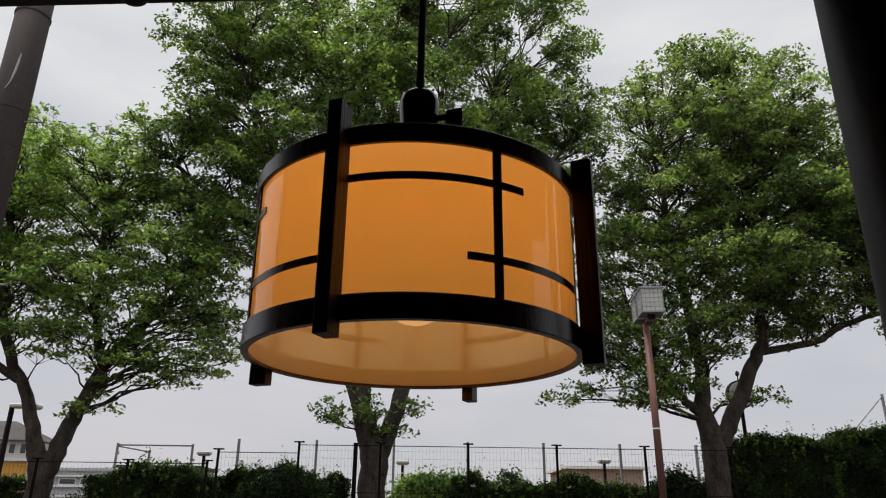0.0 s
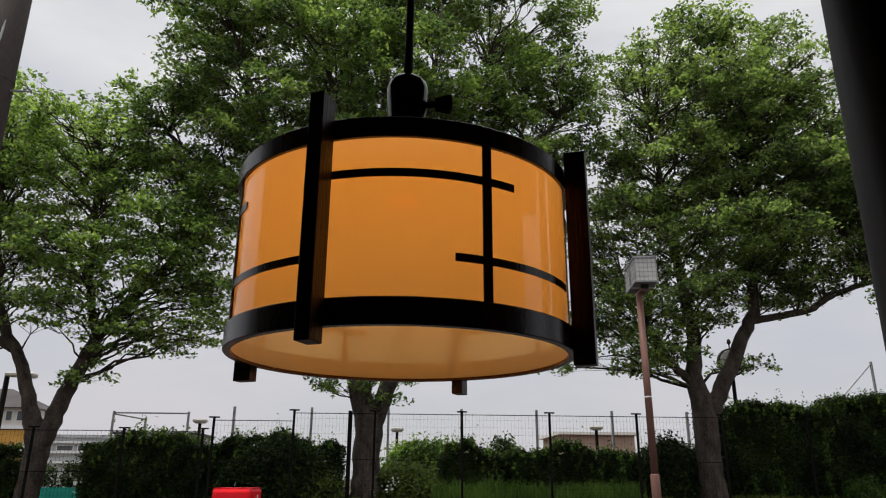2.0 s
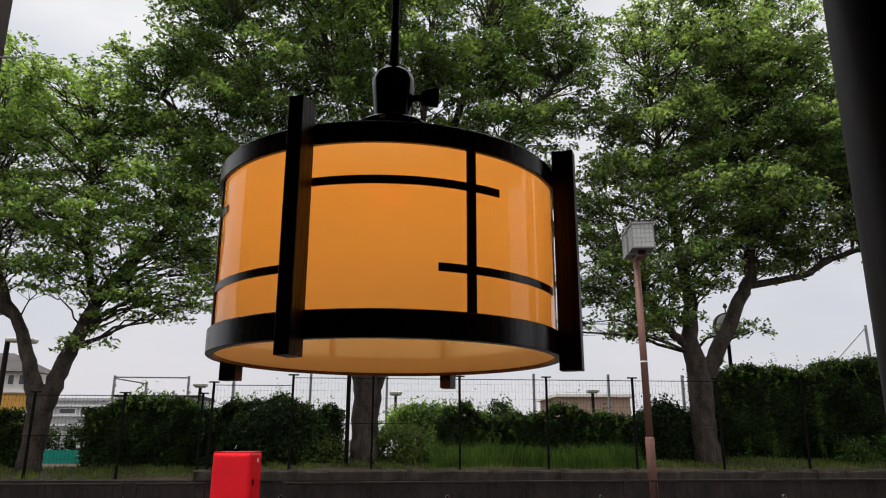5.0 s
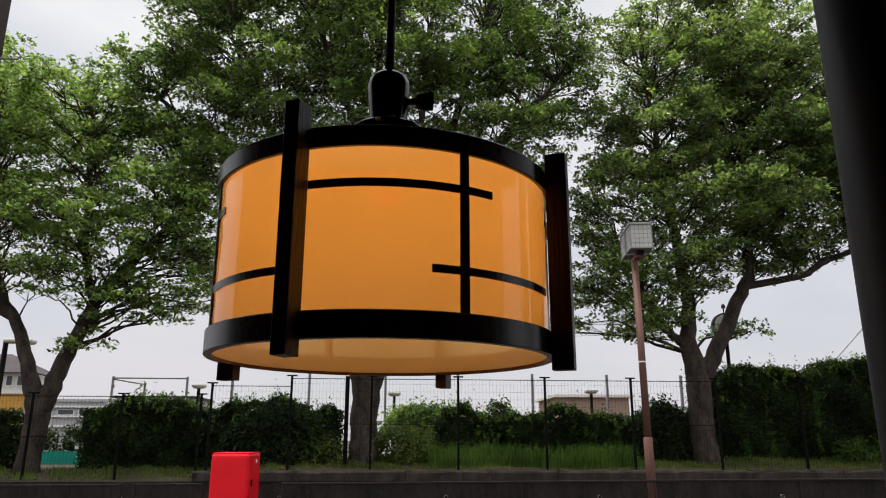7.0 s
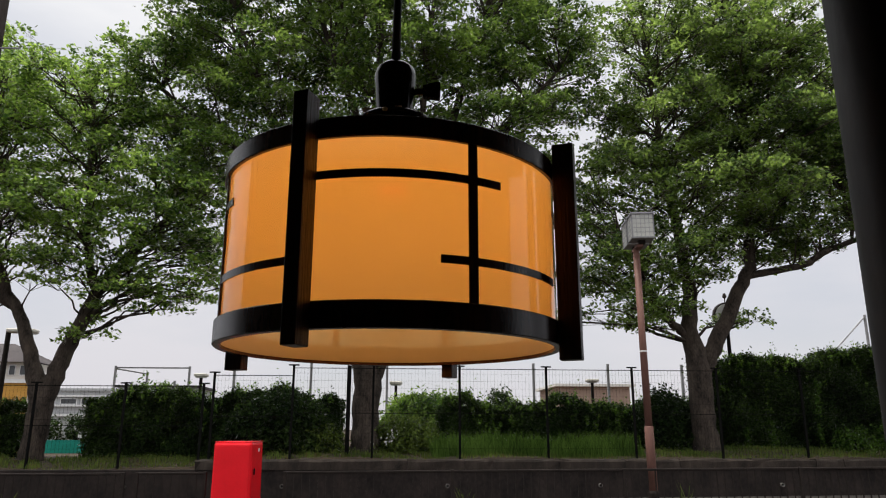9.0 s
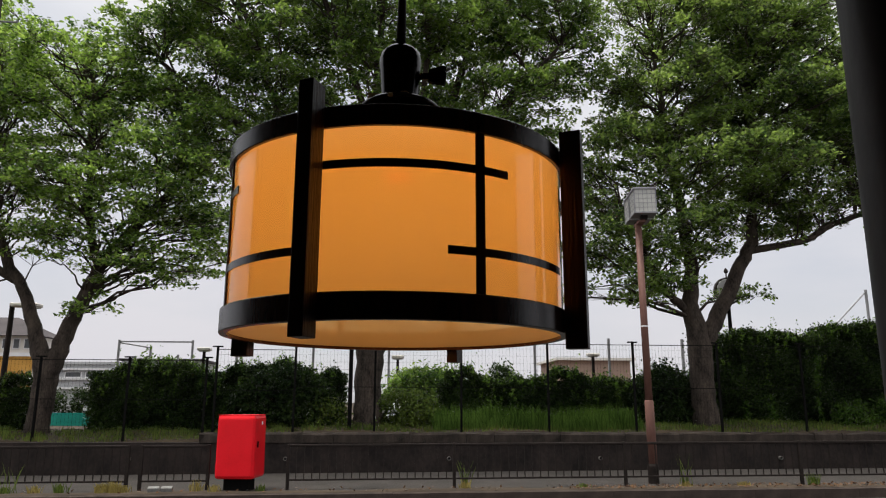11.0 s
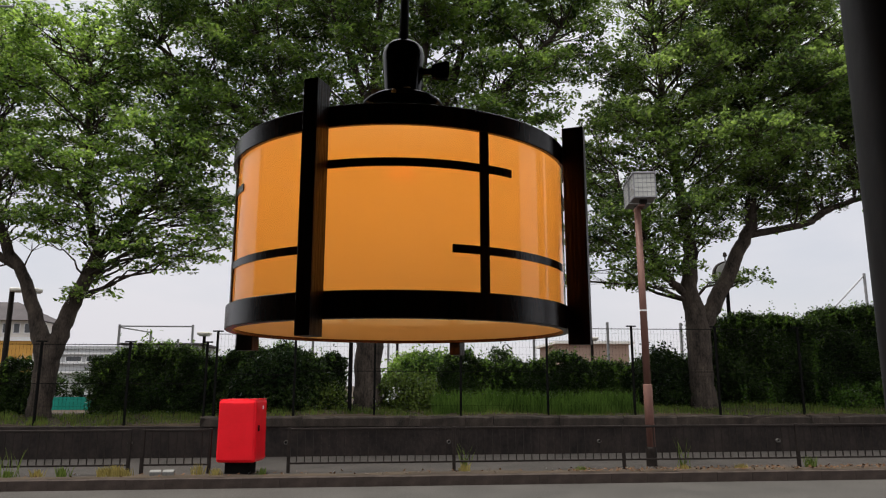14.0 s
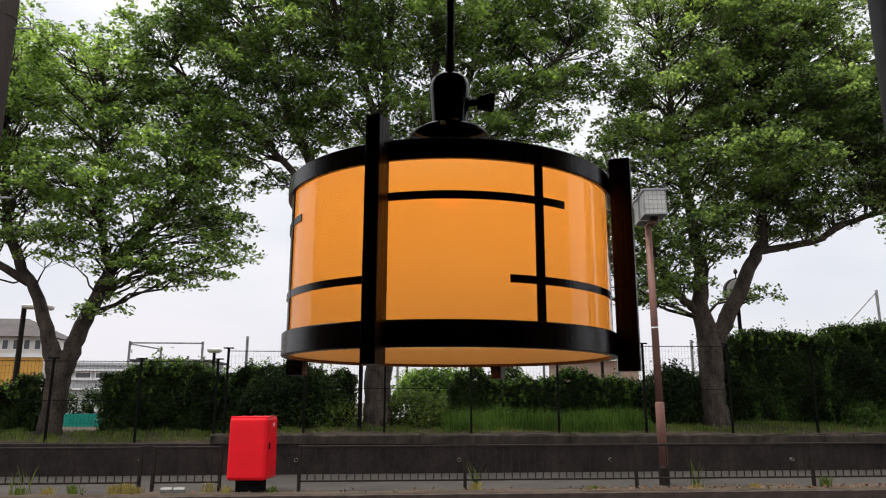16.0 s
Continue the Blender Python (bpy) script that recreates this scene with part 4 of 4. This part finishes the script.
bush("bush", "bright green rounded bush seen through the fence", (0.95, 20.0, 0.75), (1.6, 1.0, 1.62), 22000, 32, M_LEAF_A, 0.12)
bush("bush", "olive green bush at the foot of a tree", (0.3, 17.4, 0.86), (0.85, 0.5, 0.80), 8000, 33, M_GRASS, 0.09)
bush("bush", "green bush between hedge and tree trunk", (6.65, 17.7, 0.9), (0.75, 0.5, 1.45), 11000, 34, M_ARCH, 0.10)


def grass_field(name, label, x0, x1, y0, y1, h, count, seed, material, lean=0.25):
    rng = np.random.default_rng(seed)
    x, y = rng.uniform(x0, x1, count), rng.uniform(y0, y1, count)
    patch = 0.60 + 0.25 * np.sin(x * 2.1 + seed) * np.sin(x * 5.3 + y * 3) + 0.22 * np.sin(x * 9.7 + y * 5)
    z = np.array([ground_height(a, b) if b > 15.9 else 0.0 for a, b in zip(x, y)]) - 0.01
    hh = h * (0.35 + rng.gamma(2.2, 0.20, count)) * np.maximum(patch, 0.25)
    hh = np.minimum(hh, 0.95 * h * rng.uniform(0.75, 1.1, count))
    a = rng.uniform(0, 6.28, count)
    dx, dy = np.cos(a) * hh * lean * rng.uniform(0.2, 1.3, count), np.sin(a) * hh * lean * 0.6
    w = 0.006 + 0.008 * hh
    b0 = np.stack([x, y, z], 1)
    sx = np.stack([w, np.zeros(count), np.zeros(count)], 1)
    mid = b0 + np.stack([dx * 0.35, dy * 0.35, hh * 0.6], 1)
    tip = b0 + np.stack([dx, dy, hh], 1)
    v = np.stack([b0 - sx, b0 + sx, mid + sx * 0.7, mid - sx * 0.7, tip + sx * 0.1, tip - sx * 0.1], 1).reshape(-1, 3)
    i = np.arange(count)[:, None] * 6
    f = np.concatenate([i + np.array((0, 1, 2, 3)), i + np.array((3, 2, 4, 5))])
    tagged(mesh_from(name, v, f, material), label, "grass", kind="stuff")


grass_field("tall_grass", "tall bright green grass above the retaining wall", 0.9, 5.7, 16.3, 17.6, 0.52, 7600, 41, M_TALL, 0.40)
grass_field("short_grass", "short green grass along the retaining wall", -14, 15, 15.95, 18.0, 0.15, 20000, 42, M_GRASS)
grass_field("dry_grass", "dry yellow grass on the earth bank", -14, 15, 15.95, 17.6, 0.11, 4500, 43, M_DRY)


def vine(x, y, z0, z1, seed, label):
    rng = np.random.default_rng(seed)
    t = thing("vine", (x, y, z0), label, "vine", "hanging vines")
    zs = np.linspace(0, z1 - z0, 8)
    xs = np.cumsum(rng.normal(0, 0.03, 8))
    part("stem", tube(bmesh.new(), [(a, 0.0, b) for a, b in zip(xs, zs)], [0.006] * 8, 5), M_STEM_CORE, t)
    n = int(190 * (z1 - z0))
    k = rng.uniform(0, 7, n)
    pos = np.stack([np.interp(k, range(8), xs) + rng.normal(0, 0.05, n), rng.normal(-0.04, 0.03, n), np.interp(k, range(8), zs)], 1)
    v, f = leaves(pos, 0.08, 0.05, 0.2, rng)
    mesh_from("foliage", v, f, M_BUSH, t)


vine(10.72, 17.78, 1.75, 2.65, 71, "bright green vine hanging on a dark hedge")
vine(10.72, 17.7, 0.95, 1.6, 72, "bright green vine climbing from the bank")
vine(8.75, 17.6, 0.95, 1.5, 73, "bright green shoot beside a tree trunk")
vine(9.35, 17.6, 0.95, 1.65, 74, "bright green shoot before a dark hedge")
vine(11.6, 17.6, 0.95, 1.55, 75, "bright green shoot on the bank")
bush("bush", "light green weed bush on the bank", (11.3, 17.3, 0.9), (0.5, 0.3, 0.45), 1600, 36, M_BUSH, 0.09)
bush("bush", "light green weed bush below a dark hedge", (12.4, 17.4, 0.9), (0.5, 0.3, 0.6), 1800, 37, M_BUSH, 0.09)
bush("bush", "olive weed bush at the end of a hedge", (-1.6, 16.9, 0.86), (0.55, 0.3, 0.6), 2000, 38, M_GRASS, 0.08)


def flower_patch(x, y, z, seed):
    rng = np.random.default_rng(seed)
    pos = np.array((x, y, z)) + rng.normal(0, 1, (26, 3)) * (0.14, 0.06, 0.09)
    v, f = leaves(pos, 0.07, 0.055, 0.1, rng)
    tagged(mesh_from("white_flowers", v, f, M_WHITE), "small white flowers before a green bush", "flowers", kind="stuff")


flower_patch(-0.08, 16.82, 1.22, 81)

# ---- beyond the park fence ----
def far_fence():
    for x in (-5.37, -2.79, -0.2, 2.3, 4.9, 7.55, 10.22):
        p = thing("court_post", (x, 25.0, 0.6), "grey steel ball court fence post", "post", "ball court posts")
        boxed("shaft", (-0.04, 0.04, -0.04, 0.04, -0.1, 3.07), M_GREY, p)
    g = thing("ball_court_frame", (-9.31, 25.0, 0.6), "grey steel pipe frame of a ball court gate", "frame")
    for x, y, z in ((0.0, 0, 2.88), (2.44, 0, 2.88), (0.86, 0.6, 2.72), (1.86, 0.4, 2.42)):
        boxed("pipe", (x - 0.032, x + 0.032, y - 0.032, y + 0.032, -0.1, z), M_GREY, g)
    boxed("crossbar", (0.034, 2.406, -0.022, 0.022, 2.80, 2.845), M_GREY, g)
    part("brace", tube(bmesh.new(), ((0.0, 0, 2.79), (0.86, 0.6, 2.66)), (0.026, 0.026), 8), M_GREY, g)


far_fence()
g2 = thing("net_pole", (17.3, 25.0, 0.6), "grey braced net pole beyond a tall hedge", "pole")
boxed("shaft", (-0.035, 0.035, -0.035, 0.035, -0.1, 4.95), M_GREY, g2)
part("brace", tube(bmesh.new(), ((-1.55, 0.0, 3.4), (-0.03, 0.0, 4.85)), (0.025, 0.025), 8), M_GREY, g2)
part("strut", tube(bmesh.new(), ((-1.55, 0.0, -0.1), (-1.55, 0.0, 3.45)), (0.03, 0.03), 8), M_GREY, g2)


def park_light(x, y, z0, h):
    t = thing("park_light", (x, y, z0), "small flat white park light on a dark post", "park light", "park lights")
    boxed("post", (-0.04, 0.04, -0.04, 0.04, -0.1, h - 0.036), M_IRON, t)
    boxed("head", (-0.20, 0.20, -0.14, 0.14, h, h + 0.09), M_CREAM, t, bevel=0.02)
    boxed("lens", (-0.15, 0.15, -0.10, 0.10, h - 0.035, h - 0.001), M_PANEL, t)


park_light(0.10, 23.0, 0.6, 2.2)
park_light(6.55, 23.5, 0.6, 2.35)
park_light(-5.95, 23.0, 0.6, 2.4)


def pole_clock():
    t = thing("pole_clock", (10.6, 22.0, 0.6), "round park clock on a dark pole behind a tree", "clock")
    part("pole", lathe(bmesh.new(), ((0.07, -0.1), (0.055, 3.95)), 16), M_BLACKPAINT, t)
    bm = lathe(bmesh.new(), ((0.42, -0.08), (0.44, -0.06), (0.44, 0.06), (0.42, 0.08)), 40)
    bmesh.ops.transform(bm, matrix=pose(0, 0, 4.35, 90, 0, 0), verts=bm.verts)
    part("case", bm, M_IRON, t, "dark round case")
    for s in (-1, 1):
        bm = lathe(bmesh.new(), ((0.385, 0), (0.38, 0.006)), 40)
        bmesh.ops.transform(bm, matrix=pose(0, 0.083 * s - (0.006 if s < 0 else 0), 4.35, -90 if s > 0 else 90, 0, 0), verts=bm.verts)
        part("dial", bm, M_PALEGREY, t, "grey dial")
    part("finial", lathe(bmesh.new(), ((0.02, 4.79), (0.02, 4.92), (0.07, 4.97), (0.05, 5.06), (0.01, 5.1)), 12), M_IRON, t)


pole_clock()


def tall_park_lamp():
    t = thing("park_lamp", (-11.4, 22.0, 0.6), "dark park lamp pole with a flat white head", "park lamp")
    part("pole", lathe(bmesh.new(), ((0.09, -0.1), (0.07, 3.62)), 16), M_IRON, t)
    boxed("head", (0.0, 0.80, -0.2, 0.2, 3.58, 3.69), M_CREAM, t, bevel=0.03)
    boxed("lens", (0.3, 0.76, -0.16, 0.16, 3.55, 3.579), M_PANEL, t)


tall_park_lamp()


def building(name, label, x0, x1, y0, depth, z_top, wall_m, floors, roof_m, win, z0=0.5, overhang=0.4, pitched=0.0, wall_low=None):
    """floors: (sill z, head z) rows; win: (pitch, width) of the windows."""
    t = thing(name, ((x0 + x1) / 2, y0, z0), label, "building")
    w = (x1 - x0) / 2
    boxed("wall", (-w, w, 0, depth, -1, z_top - z0), wall_m, t)
    if wall_low:
        boxed("lower_wall", (-w - 0.05, w + 0.05, -0.25, -0.004, -1, wall_low - z0), M_OCHRE, t, "ochre lower wall")
    if pitched:
        bm = bmesh.new()
        a = [(-w - overhang, -overhang, 0), (w + overhang, -overhang, 0), (w + overhang, depth + overhang, 0), (-w - overhang, depth + overhang, 0)]
        b = [(-w + 2.5, depth * 0.45, pitched), (w - 2.5, depth * 0.45, pitched)]
        vs = [bm.verts.new((x, y, z + z_top - z0)) for x, y, z in a + b]
        for q in ((0, 1, 5, 4), (1, 2, 5), (2, 3, 4, 5), (3, 0, 4), (3, 2, 1, 0)):
            bm.faces.new([vs[i] for i in q])
        part("roof", bm, roof_m, t, "dark hipped roof")
    else:
        boxed("roof", (-w - overhang, w + overhang, -overhang, depth + overhang, z_top - z0, z_top - z0 + 0.22), roof_m, t)
    for sill, head in floors:
        n = int((2 * w - 0.6) / win[0])
        for i in range(n):
            x = -w + 0.5 + win[0] * (i + 0.5)
            o = boxed("window", (x - win[1] / 2, x + win[1] / 2, -0.06, -0.004, sill - z0, head - z0), M_WHITE, t)
            boxed("pane", (x - win[1] / 2 + 0.07, x + win[1] / 2 - 0.07, -0.075, -0.061, sill - z0 + 0.07, head - z0 - 0.07), M_GLASS, o)
    return t


school = building("school_building", "ochre and cream school building with a dark hipped roof", -50, -29.0, 60, 4.5, 6.6, M_CREAM, ((5.55, 6.4), (2.6, 3.7)), M_ROOF, (0.85, 0.55), pitched=1.7, overhang=0.6, wall_low=5.05)
boxed("string_course", (-10.6, 10.6, -0.35, -0.27, 4.45, 4.75), M_WHITE, school, "white string course")
building("long_building", "pale grey long flat building far off", -27.0, -20.5, 60, 6, 4.35, M_PALEGREY, ((3.3, 3.8),), M_PALEGREY, (1.6, 1.3), overhang=0.2)
building("upper_hall", "grey roofed hall behind the long pale building", -25.6, -18.5, 70, 6, 5.2, M_PALEGREY, (), M_ROOF, (1.6, 1.3), overhang=0.3)
building("low_brown_building", "brown low building with a pale flat roof far off", 13.9, 19.9, 60, 8, 4.95, M_BRICK, (), M_CREAM, (3, 2))
for z in (2.4, 3.15, 3.9):
    boxed("floor_band", (-3.35, 3.35, -0.25, -0.07, z - 0.5, z - 0.35), M_WHITE, bpy.data.objects["long_building"], "white floor band")
net = thing("ground_net", (-14.2, 28.0, 0.5), "teal wind net along the ball court", "net")
for i in range(5):
    boxed("sheet", (-5.4 + i * 1.7, -5.4 + i * 1.7 + 1.68, -0.01, 0.01, 0.05, 0.52), M_TEAL, net)
bush("shrub", "dark green shrub far behind the fence", (3.65, 24.2, 0.6), (0.5, 0.5, 2.35), 2600, 39, M_ARCH, 0.13)
bush("shrub", "pale green shrub far behind the fence", (-6.9, 22.5, 0.6), (1.7, 0.8, 2.2), 3000, 29, M_BUSH, 0.14)

for x, w in ((-13.6, 1.3), (-11.7, 1.1), (-10.3, 1.0)):
    bush("shrub", "dull green shrub behind the teal net", (x, 29.2, 0.4), (w, 0.6, 1.65), 2400, 95 + int(x), M_ARCH, 0.16)
for x in (-11.55, -11.33):
    sign = thing("small_sign", (x, 28.3, 0.4), "small white sign board on a thin post", "sign", "ball court signs")
    boxed("post", (-0.012, 0.012, 0.0, 0.024, 0.0, 0.92), M_GREY, sign)
    boxed("board", (-0.075, 0.075, -0.012, -0.002, 0.70, 0.83), M_WHITE, sign, bevel=0.003)

# ---- small pieces along the street ----
for i, (x, rz) in enumerate(((-3.88, 14), (-3.67, 6))):
    t = thing("concrete_block", (x, 12.48, 0.02), "small pale broken concrete block by the kerb", "block", "loose blocks", rz=rz)
    o = boxed("slab", (-0.09, 0.09, -0.06, 0.06, 0.0, 0.075), M_BLOCK, t, bevel=0.014)
    o.rotation_euler.x = radians(12)
    on_street(t)


def tuft(x, y, h, n, seed, material, label):
    rng = np.random.default_rng(seed)
    bm = bmesh.new()
    for i in range(n):
        a, l = rng.uniform(0, 6.28), h * rng.uniform(0.5, 1.1)
        b = Vector((rng.normal(0, 0.05), rng.normal(0, 0.03), 0))
        tip = b + Vector((math.cos(a) * l * 0.35, math.sin(a) * l * 0.25, l))
        s = Vector((0.006, 0, 0))
        bm.faces.new([bm.verts.new(q) for q in (b - s, b + s, (b + tip) / 2 + s + Vector((0, 0, l * 0.12)), tip, (b + tip) / 2 - s + Vector((0, 0, l * 0.12)))])
    o = part("weed_tuft", bm, material)
    o.location = (x, y, 0)
    on_street(o)
    tagged(o, label, "weed", kind="stuff")


for i, (x, y, h, n, dry) in enumerate(((-6.35, 12.5, 0.40, 7, 0), (-6.1, 12.5, 0.46, 6, 0), (-6.2, 12.45, 0.13, 60, 0), (-5.75, 12.45, 0.14, 60, 1), (-5.35, 12.45, 0.18, 60, 0), (-4.68, 12.42, 0.17, 130, 1), (-4.5, 12.42, 0.19, 150, 1), (-4.36, 12.42, 0.14, 80, 1), (-3.2, 12.5, 0.2, 40, 1), (-2.9, 12.4, 0.14, 40, 1), (-2.15, 12.4, 0.14, 40, 0),
                                     (1.25, 12.75, 0.45, 14, 0), (1.2, 12.5, 0.16, 50, 1), (7.35, 12.6, 0.2, 50, 0), (5.1, 12.75, 0.5, 12, 0), (5.0, 12.45, 0.1, 60, 1), (6.0, 12.45, 0.1, 60, 1), (3.2, 12.45, 0.09, 40, 0))):
    tuft(x, y, h, n, 60 + i, M_STRAW if dry else M_GRASS, "dry yellow weeds at the kerb" if dry else "green weeds at the kerb")

def soil_strip():
    rng = np.random.default_rng(5)
    n = 260
    xs = np.linspace(-14, 14, n)
    edge = 12.62 + 0.10 * np.sin(xs * 1.3) + 0.06 * np.sin(xs * 4.1 + 1) + rng.normal(0, 0.025, n)
    v = []
    for x, e in zip(xs, edge):
        v += [(x, 12.222, 0.006), (x, 12.35, 0.022 + rng.normal(0, 0.004)), (x, e - 0.08, 0.016), (x, e, 0.001)]
    f = [(4 * i + k, 4 * i + 4 + k, 4 * i + 5 + k, 4 * i + 1 + k) for i in range(n - 1) for k in range(3)]
    tagged(on_street(mesh_from("soil_strip", np.array(v), np.array(f), M_EARTH)), "brown dirt gathered along the kerb", "soil", kind="structure")
    # fallen leaves lying in it
    m = 900
    x = np.concatenate([rng.uniform(3.0, 9.5, 600), rng.uniform(-13, 13, 300)])
    pos = np.stack([x, rng.uniform(12.25, 12.75, m), np.full(m, 0.03)], 1)
    v, f = leaves(pos, 0.07, 0.035, 0.9, rng, 0.0)
    tagged(on_street(mesh_from("fallen_leaves", v, f, M_LITTER)), "dry brown fallen leaves along the kerb", "leaves", kind="stuff")


soil_strip()

# ---- joined pieces: kerb stones and wall blocks ----
kerb = on_street(thing("kerb", (0, 12.05, -0.15), "dark worn concrete kerb stones", "kerb", kind="structure"))
k0 = boxed("kerb_stone", (0.001, 0.599, 0.002, 0.168, -0.06, 0.152), M_KERB, kerb, bevel=0.004)
k0.location.x = -15.0
for i in range(1, 50):
    o = new("kerb_stone", k0.data)
    o.parent, o.location = kerb, (-15.0 + 0.6 * i, 0, 0.002 * math.sin(i * 2.7))
cop = thing("wall_coping", (0, 15.6, 0.60), "row of weathered stone blocks on the retaining wall", "coping", kind="structure")
rng = np.random.default_rng(77)


def rough_stone(w):
    """A block with worn, uneven edges."""
    xs = [0.004, w * 0.2, w * 0.5, w * 0.8, w - 0.004]
    ring = ((0.0, 0.001), (0.0, 0.165), (0.03, 0.200), (0.27, 0.200), (0.27, 0.001))
    v = [(x, y + rng.normal(0, 0.007), z + (rng.normal(0, 0.010) if z > 0.1 else 0)) for x in xs for y, z in ring]
    f = [(5 * a + k, 5 * a + 5 + k, 5 * a + 5 + (k + 1) % 5, 5 * a + (k + 1) % 5) for a in range(4) for k in range(4)]
    bm = bmesh.new()
    vs = [bm.verts.new(q) for q in v]
    for q in f:
        bm.faces.new([vs[j] for j in q])
    bm.faces.new(vs[0:5])
    bm.faces.new(vs[20:25][::-1])
    bmesh.ops.recalc_face_normals(bm, faces=bm.faces)
    return bm


x = -4.02
while x < 15.0:
    w = rng.choice((0.62, 0.9, 1.2, 1.5)) * rng.uniform(0.92, 1.08)
    o = part("stone", rough_stone(w), M_STONE, cop)
    o.location = (x, rng.normal(0, 0.010), 0.0)
    x += w
